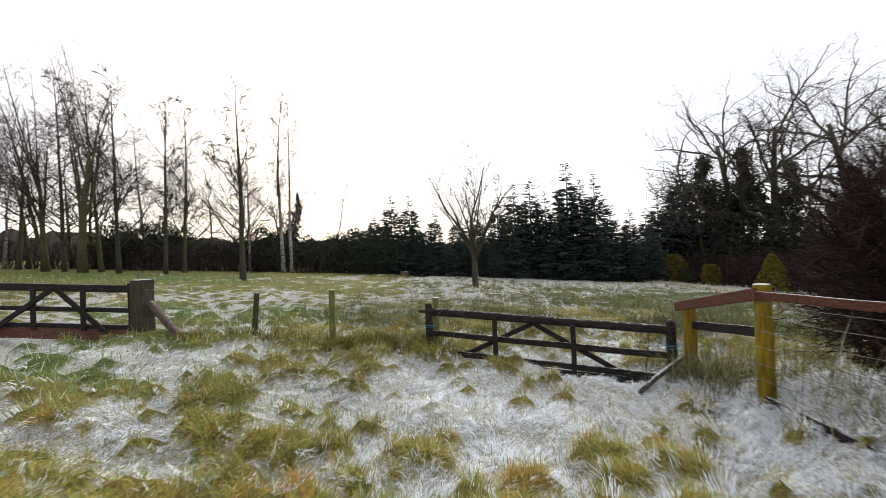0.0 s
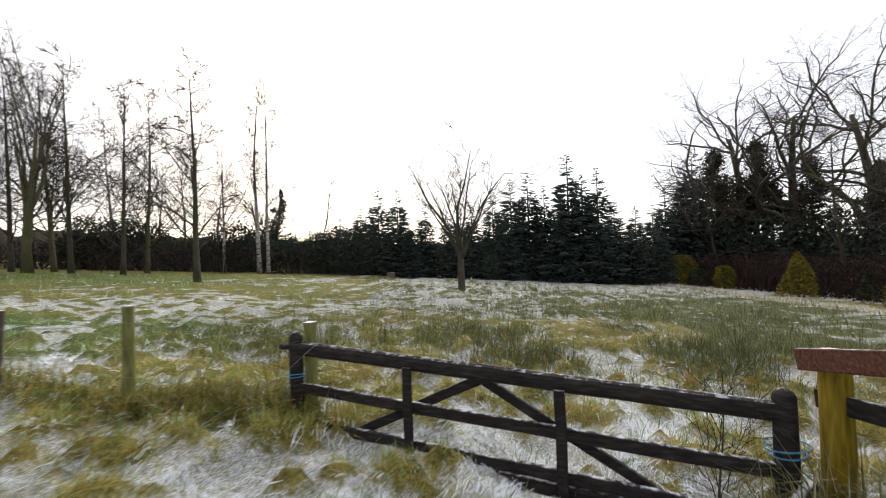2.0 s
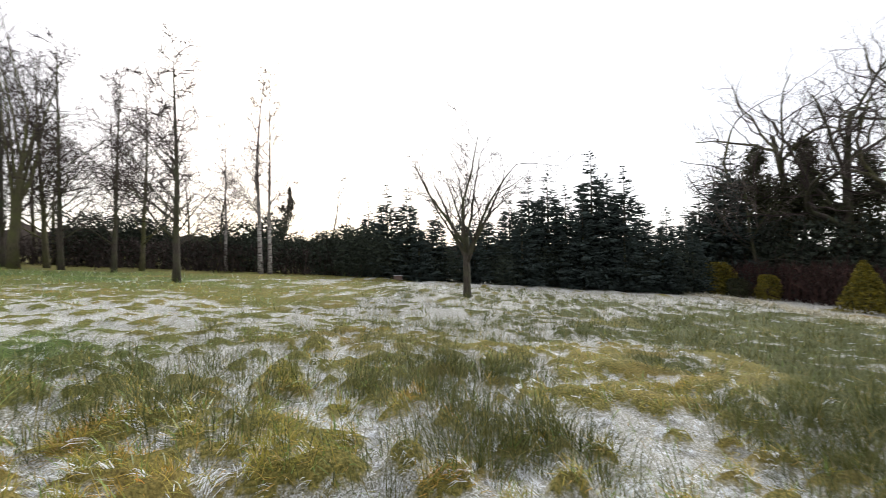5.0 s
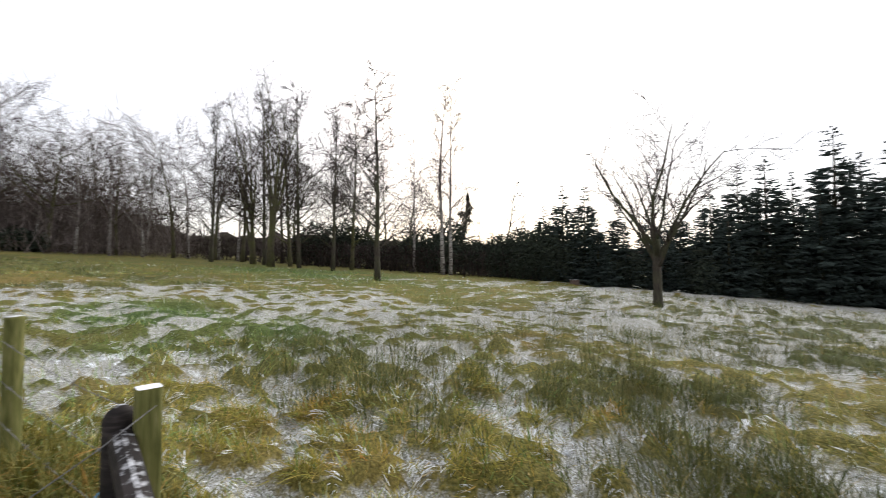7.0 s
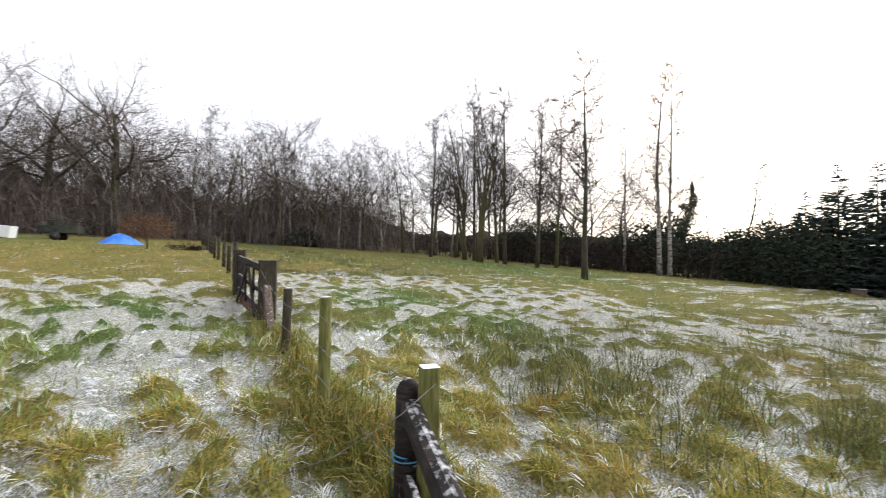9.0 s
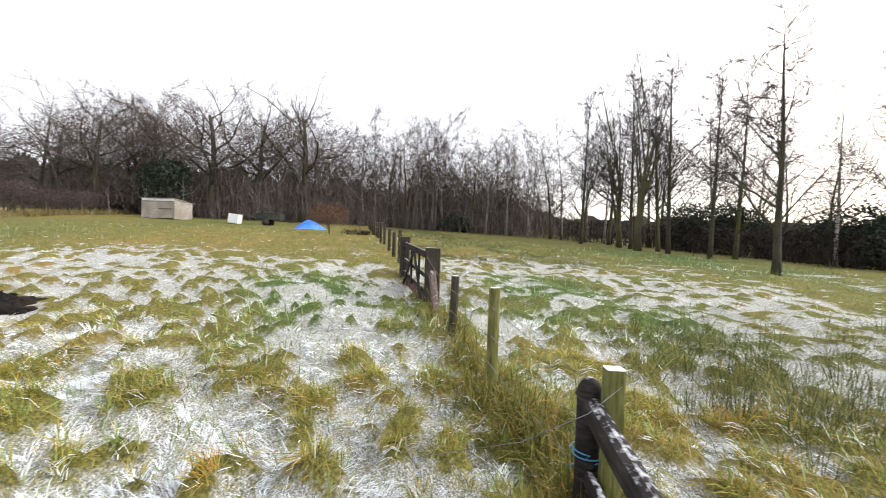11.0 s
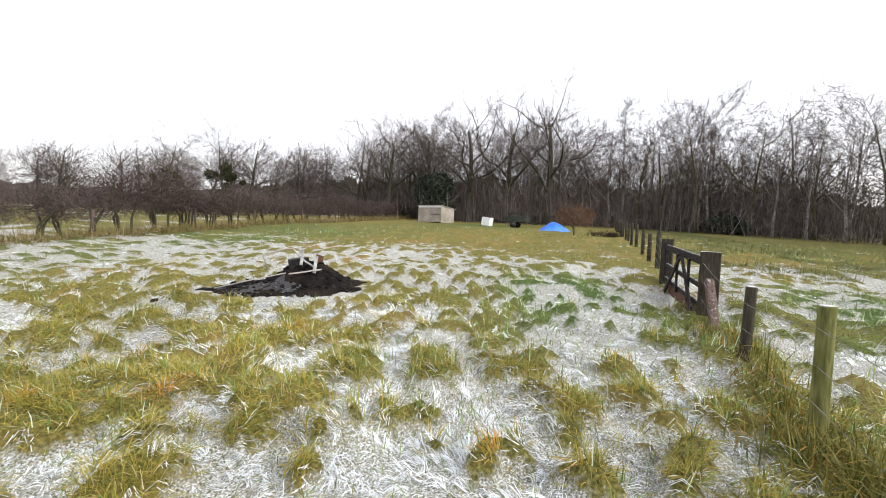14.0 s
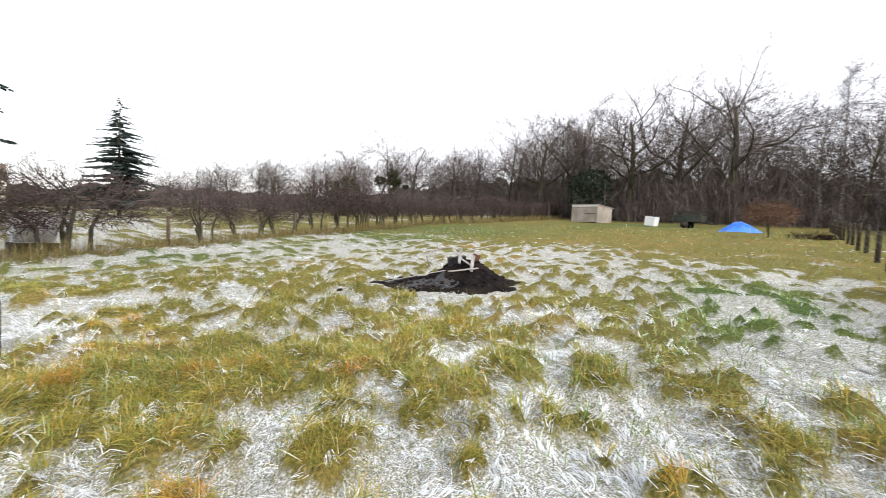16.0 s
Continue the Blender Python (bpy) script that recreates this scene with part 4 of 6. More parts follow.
part("foot_board", beam("foot_board", (3.2, 3.1, gz(3.2, 3.1) + 0.08), (3.38, 1.9, gz(3.38, 1.9) + 0.05), 0.035, 0.1, MAT["dark_timber"], 0.008), rail_fence)
for k, z in enumerate((0.15, 0.27, 0.42, 0.57, 0.72, 0.86)):
    for a_, b_ in ((Y2, Y3), (Y3, Y4)):
        a0, b0 = a_ + Vector((-0.078, 0, -z)), b_ + Vector((-0.078, 0, -z))
        pts = [a0.lerp(b0, i / 8) + Vector((0, 0, -0.04 * math.sin(math.pi * i / 8) + 0.006 * math.sin(i * 5 + k))) for i in range(9)]
        part("wire", log("wire", pts, [0.0026] * 9, MAT["wire"], 5, 0, 0, 1), rail_fence)

# the long fence up the hill
long_fence = thing("wire_fence", Matrix.Identity(4), "line of weathered round posts with wire running up to the wood", "fence")
rf = random.Random(8)
posts = []
for k in range(14):
    px_ = -11.0 - 2.35 * k
    py_ = 6.05 + 0.018 * (-px_ - 8) + rf.uniform(-0.04, 0.04)
    t = gz(px_, py_) + rf.uniform(0.88, 1.02)
    posts.append((px_, py_, t))
    lean = rf.uniform(-0.04, 0.04)
    part("post", log("post", [(px_ - lean, py_, gz(px_, py_) - 0.2), (px_, py_, t - 0.02), (px_, py_, t)], [0.064, 0.06, 0.057], MAT["grey_timber"], 10, 0, 0.05, k), long_fence)
line = [(B[0], B[1], 1.5)] + posts
for z in (0.06, 0.28, 0.48, 0.68, 0.82):
    part("wire", log("wire", [(a, b_ - 0.07, c - z) for a, b_, c in line], [0.0028] * len(line), MAT["wire"], 4, 0, 0, 1), long_fence)

# ---- trees of the northern edge ----
bark, moss, birchb, twig = MAT["bark"], MAT["mossy_bark"], MAT["birch_bark"], MAT["twig"]
tree_c = tree_meshes("vase", 6, 3.0, 0.2, bark, twig, over=dict(count=[10, 7, 5, 4], first=[0.55, 0.22, 0.1, 0.1], angle=[30, 34, 40, 42], ratio=[1.55, 0.42, 0.5, 0.8], bend=[0.004, 0.1, 0.16, 0.2], lift=[0.0, 0.035, 0.04, 0.03], thin=[0.58, 0.5, 0.58, 0.6], tip=[0.72, 0.2, 0.3, 0.5], min_r=0.016, shape=lambda f: 1.0))
plant_tree("bare_tree", tree_c, on_ground(0.66, 24.2), "bare vase-shaped tree standing alone in the pasture")
tree_d = tree_meshes("slender", 7, 12.6, 0.185, bark, twig)
plant_tree("bare_tree", tree_d, on_ground(-12.9, 22.8, 0, 0.91), "tall slender bare tree with a straight dark trunk")
birch_a = tree_meshes("birch", 12, 16.0, 0.17, birchb, MAT["birch_twig"])
birch_b = tree_meshes("birch", 14, 15.0, 0.16, birchb, MAT["birch_twig"])
tall_a = tree_meshes("slender", 21, 15.0, 0.175, bark, twig)
tall_b = tree_meshes("slender", 23, 16.5, 0.2, moss, twig)
multi = tree_meshes("stems", 9, 13.5, 0.36, moss, twig, over=dict(min_r=0.018))
oak_a = tree_meshes("spreading", 41, 13.5, 0.5, moss, twig)
oak_b = tree_meshes("spreading", 44, 13.0, 0.45, bark, twig)
oak_w = tree_meshes("spreading", 47, 10.5, 0.42, bark, MAT["wood_twig"], over=dict(count=[11, 8, 6, 4], first=[0.3, 0.2, 0.12, 0.1], angle=[52, 44, 46, 45], ratio=[0.8, 0.5, 0.45, 0.6], lift=[0.0, 0.08, 0.06, 0.03], thin=[0.45, 0.55, 0.58, 0.6], bend=[0.06, 0.17, 0.24, 0.25], min_r=0.018))
sap = tree_meshes("sapling", 3, 9.0, 0.12, bark, twig, over=dict(min_r=0.024))
far_a = tree_meshes("far", 61, 13.0, 0.2, bark, MAT["wood_twig"], (6, 4, 3, 3))
far_b = tree_meshes("far", 62, 14.0, 0.17, birchb, MAT["birch_twig"], (6, 4, 3, 3), over=dict(angle=[46, 42, 48], ratio=[0.34, 0.5, 0.5]))
far_c = tree_meshes("far", 63, 12.0, 0.22, moss, MAT["wood_twig"], (6, 4, 3, 3), over=dict(angle=[56, 46, 48], ratio=[0.46, 0.5, 0.45], first=[0.25, 0.15, 0.1]))
spr = [spruce_meshes(s, 10.0, 3.2, bark, MAT["spruce"], rows=24, up=0.3, jitter=0.045, fill=0.8) for s in (1, 2, 3)]


def tree_row(name, meshes, spots, label, group, category="tree"):
    for px_, py_, turn, sc in spots:
        plant_tree(name, meshes, on_ground(px_, py_, turn, sc), label, category, group)


GROUP_N = "bare trees of the northern edge"
tree_row("birch_tree", birch_a, [(-16.7, 36.3, 0, 1.09), (-33, 40, 80, 1.0)], "tall slim birch with pale trunk, bare", GROUP_N)
tree_row("birch_tree", birch_b, [(-16.1, 36.6, 40, 1.07), (-20.5, 37.5, 200, 0.85)], "slim pale birch, bare", GROUP_N)
tree_row("bare_tree", tall_a, [(-22.3, 28.8, 0, 0.9), (-29.5, 28.0, 90, 1.0), (-34, 26, 10, 0.95), (-25.4, 28.2, 200, 0.98)], "tall straight bare tree at the field edge", GROUP_N)
tree_row("bare_tree", tall_b, [(-22.8, 31.5, 30, 0.82), (-28.0, 29.5, 240, 0.9)], "tall straight mossy bare tree at the field edge", GROUP_N)
tree_row("bare_tree", multi, [(-26.3, 26.2, 0, 0.74), (-31.0, 28.0, 100, 0.69)], "many-stemmed bare tree with mossy trunks", GROUP_N)
tree_row("bare_tree", far_c, [(-22, 39, 0, 0.75), (-19, 41, 90, 0.7), (-26, 40, 200, 0.8), (-34, 35, 30, 0.9), (-38, 33, 130, 0.9), (-30, 42, 10, 0.8), (-40, 30, 0, 0.85), (-37, 36, 60, 0.9), (-42, 27, 160, 0.9), (-35.5, 30, 240, 0.9)], "smaller bare tree behind the field edge", GROUP_N)
tree_row("bare_tree", sap, [(-15.8, 47.3, 0, 1.15), (-17.6, 46.5, 120, 0.75), (-14.5, 48.5, 60, 0.8)], "thin bare sapling above the hedge", GROUP_N)

GROUP_S = "spruces of the plantation"
rsp = random.Random(4)
spots = [(-7.5, 41, 0.83), (-5.6, 40.5, 0.82), (-9.5, 42, 0.68), (-3.2, 41.5, 0.7), (-1.0, 42, 0.66), (1.2, 43, 0.72), (3.2, 42, 0.82), (5.0, 43, 0.98), (6.6, 42.5, 1.03),
         (8.2, 43, 0.92), (10.3, 42.2, 1.2), (11.9, 43.5, 1.05), (13.2, 43, 1.1), (15, 44, 0.8), (17, 44, 0.76), (19, 45, 0.78), (-11.8, 43, 0.55), (9.2, 40.8, 0.75), (4.2, 40.6, 0.68), (12.6, 41.2, 0.72), (0.2, 40.6, 0.6), (-4.4, 39.6, 0.55), (15.8, 41.8, 0.62), (18.3, 42.2, 0.6)]
for k, (px_, py_, sc) in enumerate(spots):
    plant_tree("spruce_tree", spr[k % 3], on_ground(px_, py_, rsp.uniform(0, 360), sc), "dark blue-green spruce lightly frosted", "conifer", GROUP_S)



# ---- the eastern edge ----
def cone_bush(name, x, y, w, h, mat, label, seed, n=2600, group="", round_top=False):
    """A clipped-looking evergreen with a ragged outline of small sprays."""
    n = int(n * 1.8)
    rs = np.random.RandomState(seed)
    f = rs.rand(n) ** (0.75 if not round_top else 0.9)
    a = rs.rand(n) * 2 * math.pi
    prof = (1 - f) ** 0.7 if not round_top else np.sqrt(np.clip(1 - (f * 1.02 - 0.15) ** 2, 0.02, 1)) * (f > 0.02)
    r = prof * w / 2 * (0.55 + 0.5 * rs.rand(n)) * (1 + 0.2 * np.sin(3 * a + 5 * f))
    c = np.stack([r * np.cos(a), r * np.sin(a), f * h], 1)
    ob = thing(name, on_ground(x, y), label, "shrub", group)
    part("stem", log("stem", [(0, 0, -0.2), (0.02, 0, h * 0.7)], [0.07, 0.02], MAT["bark"], 7), ob)
    v, q = leaf_quads(rs, c, 0.05 + 0.024 * w, 0.0)
    part("foliage", mesh_from("foliage", v, q, mat, False), ob)
    return ob


gold, GB = MAT["gold_leaf"], "golden evergreens along the bank"
cone_bush("golden_bush", 20.5, 43.3, 3.0, 2.7, gold, "rounded golden-yellow evergreen bush on the bank", 1, 3400, GB, True)
cone_bush("golden_bush", 22.4, 39.5, 1.6, 1.9, gold, "small golden-green evergreen bush on the bank", 2, 1800, GB, True)
cone_bush("golden_bush", 20.4, 28.5, 2.0, 2.6, gold, "conical golden-yellow evergreen on the bank", 3, 3000, GB)
cone_bush("golden_bush", 20.4, 21.6, 2.0, 2.2, gold, "broad golden evergreen near the pasture edge", 5, 3000, GB, True)
cone_bush("evergreen_bush", 21.6, 25.5, 1.0, 1.6, MAT["ivy"], "small dark green upright evergreen bush", 4, 1600, GB)
cone_bush("evergreen_bush", 21.3, 41.5, 1.8, 1.5, MAT["ivy"], "low dull green evergreen bush between golden ones", 6, 1500, GB, True)


def ivy_tree(x, y, meshes, turn, scale, wide, tall, label, n=8000, size=0.17):
    """A bare tree whose trunk and lower limbs carry ragged lumps of ivy."""
    ri = random.Random(int(x * 10 + y))
    blobs = [(0, 0, tall * 0.3, 0.6, 0.6, tall * 0.35)]
    for k in range(22):
        f = ri.random()
        r = wide * (0.25 + 0.75 * math.sin(math.pi * min(1, f * 0.8 + 0.12))) * ri.random()
        a = ri.random() * 6.28
        q = ri.uniform(0.35, 0.95)
        blobs.append((r * math.cos(a), r * math.sin(a), tall * f, q, q, q * ri.uniform(0.6, 1.4)))
    ob = plant_tree("ivy_clad_tree", meshes, on_ground(x, y, turn, scale), label)
    part("ivy", cloud_mesh("ivy", abs(int(x * 7 + y)), n, blobs, size, MAT["ivy"]), ob, "dark green ivy round the trunk")
    return ob


ivy_tree(30.0, 48.0, oak_a, 200, 1.2, 3.4, 9.5, "large spreading bare tree, lower half wrapped in ivy")
ivy_tree(31.5, 45.0, oak_b, 130, 1.25, 2.6, 7.0, "spreading bare tree with ivy on its limbs", 6000)
ivy_tree(37.5, 42.0, oak_a, 200, 1.25, 1.8, 6.0, "leaning bare tree with ivied trunk", 4000)
ivy_tree(31.5, 27.0, oak_b, 60, 0.95, 2.4, 6.5, "bare tree thick with ivy beside the bank", 6000)
for k, (ex, ey, sc) in enumerate([(23.5, 47.5, 1.3), (25.2, 49.5, 1.45), (22.0, 49.0, 1.05), (29, 50, 1.2)]):
    plant_tree("spruce_tree", spr[k % 3], on_ground(ex, ey, 50 * k, sc), "dark broad spruce among bare trees", "conifer", GROUP_S)
plant_tree("bare_tree", oak_a, on_ground(25.0, 20.5, 75, 0.62), "bare spreading tree beside the bank")
tree_row("bare_tree", far_a, [(30, 37, 10, 1.0), (34, 33, 80, 1.1), (31, 29, 150, 1.0), (33, 24, 250, 1.1), (25, 45, 300, 1.0), (29, 20, 30, 1.0)], "bare tree crowding the eastern edge", "bare trees of the eastern edge")

# undergrowth that closes the east and the north
def thicket(name, spots, n, height, spread, width, mat, label, seed):
    """Upright stems and side twigs, packed along a line of places."""
    rs = np.random.RandomState(seed)
    pts = np.array(spots, float)
    seg = rs.randint(0, len(pts) - 1, n)
    t = rs.rand(n)[:, None]
    p = pts[seg] * (1 - t) + pts[seg + 1] * t + rs.normal(size=(n, 2)) * spread
    z = ground_z(p[:, 0], p[:, 1]) - 0.1
    ln = height * rs.uniform(0.25, 1.1, n) * (0.55 + 0.8 * field_noise(p[:, 0], p[:, 1], 3.0, 40))
    side = rs.rand(n) < 0.88
    lift = np.where(side, rs.uniform(0, 0.75, n) * height, 0)
    ln = np.where(side, ln * 0.3, ln)
    base = np.stack([p[:, 0], p[:, 1], z + lift], 1)
    d = rs.normal(size=(n, 3)) * np.where(side, 0.7, 0.16)[:, None] + np.array([0, 0, 1.0])
    d /= np.linalg.norm(d, axis=1)[:, None]
    v, f = strips(base, base + d * ln[:, None], width * rs.uniform(0.5, 1.4, n), rs, rs.normal(size=(n, 3)) * 0.08)
    return tagged(part(name, mesh_from(name, v, f, mat, False)), label, "undergrowth", kind="stuff")


thicket("undergrowth", [(23, 45), (26, 38), (25, 31), (26, 24), (27, 16), (26, 8)], 9000, 3.4, 1.6, 0.06, MAT["red_twig"], "brown leafless scrub along the eastern bank", 51)
thicket("undergrowth", [(-46, 31), (-36, 35), (-27, 36), (-20, 38), (-13, 43), (-8, 45)], 9000, 3.0, 1.8, 0.06, MAT["twig"], "dark bare scrub beneath the northern trees", 52)
thicket("undergrowth", [(-62, -24), (-57, -10), (-55, 6), (-54, 18), (-47, 29)], 20000, 6.0, 4.0, 0.04, MAT["wood_twig"], "dense brown birch scrub in the western wood", 53)
thicket("undergrowth", [(-70, -20), (-64, 0), (-62, 20), (-54, 34)], 8000, 8.0, 4.0, 0.055, MAT["wood_twig"], "deep brown stems inside the western wood", 54)
thicket("undergrowth", [(-64, -30), (-60, -14), (-59, 4), (-58, 18), (-53, 27)], 22000, 10.5, 3.0, 0.04, MAT["wood_twig"], "close brown stems and twigs of the western wood", 59)
thicket("undergrowth", [(-62, -28), (-56, -37), (-44, -46), (-32, -56), (-21, -64)], 12000, 4.2, 2.2, 0.03, MAT["far_twig"], "brown scrub and trees beyond the southern hedge", 58)
rk2 = np.random.RandomState(55)
bank_t = rk2.rand(9000)
kx = np.interp(bank_t, [0, 0.25, 0.5, 0.75, 1], [16.2, 16.6, 17.0, 18.0, 18.2]) + rk2.normal(0, 0.55, 9000)
ky = np.interp(bank_t, [0, 0.25, 0.5, 0.75, 1], [11, 18, 27, 36, 44])
grass_object("dry_bank_grass", [blades(rk2, kx, ky, rk2.uniform(0.15, 0.45, 9000), 0.014, np.abs(rk2.normal(0.55, 0.25, 9000)), rk2.rand(9000) * 6.28, rk2.uniform(0.3, 1.2, 9000))], MAT["straw_blade"], "pale dry grass and stalks on the bank")

ever = [cloud_mesh("foliage", 70 + k, 3200, [(0, 0, 1.4, 2.4, 1.8, 1.8), (1.6, 0.3, 1.7, 1.8, 1.6, 2.0), (-1.5, -0.2, 2.2, 1.7, 1.6, 2.2), (0.3, 0.2, 3.1, 1.3, 1.3, 1.6)], 0.135, MAT["evergreen"]) for k in range(3)]
ever_stem = log("stem", [(0, 0, -0.3), (0.1, 0, 2.5)], [0.12, 0.05], MAT["bark"], 7)
GE = "evergreen shrubs of the northern edge"
rv = random.Random(12)
for k in range(19):
    t = k / 18
    ex, ey = -34 + 26 * t + rv.uniform(-0.5, 0.5), 36.5 + 4.5 * t + 2.0 * math.sin(3.1 * t) + rv.uniform(-0.6, 0.6)
    ob = thing("evergreen_shrub", on_ground(ex, ey, rv.uniform(0, 360), rv.uniform(0.6, 1.15)), "dense dark evergreen shrub at the field edge", "shrub", GE)
    part("stem", ever_stem, ob)
    part("foliage", ever[k % 3], ob)
for k in range(13):
    t = k / 12
    ex, ey = -9.5 + 29 * t, 40.2 + 2.8 * t + rv.uniform(-0.5, 0.5)
    ob = thing("evergreen_shrub", on_ground(ex, ey, rv.uniform(0, 360), rv.uniform(0.65, 0.9)), "low dark evergreen at the foot of the spruces", "shrub", GE)
    part("stem", ever_stem, ob)
    part("foliage", ever[k % 3], ob)

for ex, ey, sc in ((25.5, 46.5, 1.5), (28.5, 45.5, 1.6), (31.5, 43.0, 1.5), (33.5, 38.5, 1.45), (34.5, 33.0, 1.4), (35.0, 27.0, 1.3), (36.5, 46.0, 1.7)):
    ob = thing("evergreen_shrub", on_ground(ex, ey, rv.uniform(0, 360), sc), "tall ivied evergreen mass under the bare oaks", "shrub", "dark evergreens below the eastern trees")
    part("stem", ever_stem, ob)
    part("foliage", ever[int(sc * 10) % 3], ob)

def lumps_of(seed, count, wide, tall):
    """Ragged lumps that fill a tall rounded shape, broad below and thin at the top."""
    rnd = random.Random(seed)
    out = []
    for k in range(count):
        f = rnd.random() ** 1.2
        r = wide * (1 - f ** 1.6) * math.sqrt(rnd.random())
        a, q = rnd.random() * 6.28, rnd.uniform(0.4, 1.15)
        out.append((r * math.cos(a), r * math.sin(a), tall * f, q, q, q * rnd.uniform(0.7, 1.7)))
    return out


mass = cloud_mesh("foliage", 77, 9000, lumps_of(5, 60, 3.6, 13.0), 0.17, MAT["ivy"])
mass_stem = log("stem", [(0, 0, -0.3), (0.1, 0, 9)], [0.3, 0.08], MAT["bark"], 7)
for ex, ey, turn, sc in ((27.0, 48.5, 0, 1.05), (30.5, 47.5, 120, 1.1), (33.5, 44.5, 220, 0.95), (36.5, 41.0, 60, 0.85), (37.0, 35.0, 300, 0.8), (36.0, 29.0, 160, 0.75)):
    ob = thing("ivied_thicket", on_ground(ex, ey, turn, sc), "tall dark olive mass of ivied trunks and evergreens", "tree", "dark evergreens below the eastern trees")
    part("stem", mass_stem, ob)
    part("foliage", mass, ob)

# ivied stump
stump = thing("ivy_stump", on_ground(-20.9, 47.3), "broken leaning trunk covered in ivy", "tree")
part("trunk", log("trunk", [(0, 0, -0.3), (0.1, 0, 3.0), (0.8, 0, 5.8), (1.1, 0, 8.2)], [0.25, 0.2, 0.16, 0.1], MAT["bark"], 8), stump)
part("ivy", cloud_mesh("ivy", 5, 2600, [(0.1, 0, 4.0, 0.55, 0.5, 0.5), (0.35, 0, 4.9, 0.6, 0.5, 0.6), (0.8, 0.1, 5.9, 0.7, 0.5, 0.7), (1.2, 0, 7.2, 0.4, 0.4, 0.7), (1.05, 0, 8.3, 0.2, 0.2, 0.7), (0.6, 0, 6.6, 0.9, 0.5, 0.35)], 0.11, MAT["ivy"]), stump)

# ---- western wood ----
GW = "trees of the western wood"
rw = random.Random(21)
oak_w = twiggy(oak_w, 48, 3000, [(0, 0, 8.6, 5.6, 5.6, 3.2), (3.4, 1.0, 7.2, 3.4, 3.4, 2.6), (-3.4, -0.5, 7.4, 3.4, 3.4, 2.6), (0.5, -3.4, 7.2, 3.2, 3.2, 2.6), (0, 3.2, 7.4, 3.2, 3.2, 2.6)], 1.0, 0.013, MAT["wood_twig"])
tree_row("oak_tree", oak_w, [(-55.1, -1.0, 30, 1.3), (-58, -19, 170, 1.15), (-56.5, -6.5, 250, 1.2)], "broad bare oak with spreading limbs at the wood edge", GW)
tree_row("oak_tree", oak_w, [(-54.5, -11.5, 90, 1.22), (-55.0, -24, 300, 1.05)], "spreading bare oak behind the shed", GW)
tree_row("birch_tree", birch_b, [(-53.3, 7.9, 0, 1.02), (-51.2, 15.6, 120, 0.82), (-44.8, 22.8, 220, 0.72)], "bare birch with white trunk at the wood edge", GW)
tree_row("birch_tree", far_b, [(-50.8, 16.3, 30, 0.95), (-47.5, 27, 140, 0.9), (-44, 29.5, 250, 0.9), (-41, 31, 10, 0.85), (-52.6, 13.3, 80, 0.92), (-50.3, 19.1, 180, 0.78), (-53.5, 6.5, 20, 0.95), (-42.5, 24.5, 20, 0.75), (-47, 21, 200, 0.75), (-38.5, 31.5, 77, 0.8)], "bare birch with pale streaked trunk", GW)
tree_row("bare_tree", far_c, [(-52.5, 9.5, 20, 1.0), (-51.5, 12.0, 110, 0.95), (-50, 15.0, 200, 1.0), (-48.8, 19.5, 290, 0.95), (-46.5, 24.0, 50, 0.9)], "bare tree at the edge of the western wood", GW)
for k in range(40):
    t = rw.random()
    wx_, wy_ = -58 - rw.uniform(0, 14) + 12 * max(0, t - 0.75) * 4, -34 + 68 * t
    plant_tree("bare_tree", (far_a, far_b, far_c)[k % 3], on_ground(wx_, wy_, rw.uniform(0, 360), rw.uniform(0.8, 1.15)), "bare tree within the western wood", "tree", GW)
bushy = []
for k in range(3):
    base_tree = tree_meshes("far", 66 + k, 6.0, 0.24, bark, MAT["wood_twig"], (6, 4, 3, 3), over=dict(count=[13, 7, 6], first=[0.12, 0.1, 0.05], angle=[58, 46, 46], ratio=[0.55, 0.5, 0.5], lift=[0.02, 0.05, 0.04, 0.0], bend=[0.1, 0.16, 0.2, 0.2], min_r=0.015, shape=lambda f: 1.15 - 0.5 * f))
    bushy.append(twiggy(base_tree, 66 + k, 2300, [(0, 0, 4.6, 2.3, 2.3, 1.9), (1.2, 0.4, 3.6, 1.8, 1.8, 1.7), (-1.3, -0.2, 3.8, 1.8, 1.8, 1.8), (0, 0, 2.6, 2.4, 2.4, 1.6)], 0.7, 0.0105, MAT["far_twig"]))
for k in range(22):
    t = (k + rw.uniform(-0.3, 0.3)) / 21
    bx_, by_ = -60 + 40 * t, -30 - 33 * t - rw.uniform(0, 7)
    plant_tree("bare_tree", bushy[k % 3], on_ground(bx_, by_, rw.uniform(0, 360), (1.75 - 0.85 * t) * rw.uniform(0.9, 1.12)), "round-headed bare tree beyond the hedge", "tree", "trees beyond the hedge")
ivy_tree(-31.0, -38.5, far_c, 40, 0.72, 3.0, 6.5, "bare tree with ivied trunk beyond the hedge", 3500, 0.22)
ivy_tree(-36.0, -35.5, far_a, 140, 0.78, 3.2, 7.0, "tall ivied tree behind the hedge end", 3500, 0.22)
holly = thing("holly_bush", on_ground(-52.3, -15.9), "tall dark green holly behind the shed", "shrub")
part("stem", log("stem", [(0, 0, -0.3), (0, 0, 4)], [0.15, 0.06], MAT["bark"], 7), holly)
part("foliage", cloud_mesh("foliage", 90, 5000, [(0, 0, 2.4, 2.2, 2.4, 2.2), (0, 0.6, 4.6, 1.9, 2.1, 2.0), (0, -1.2, 4.0, 1.6, 1.6, 2.2)], 0.22, MAT["evergreen"]), holly)
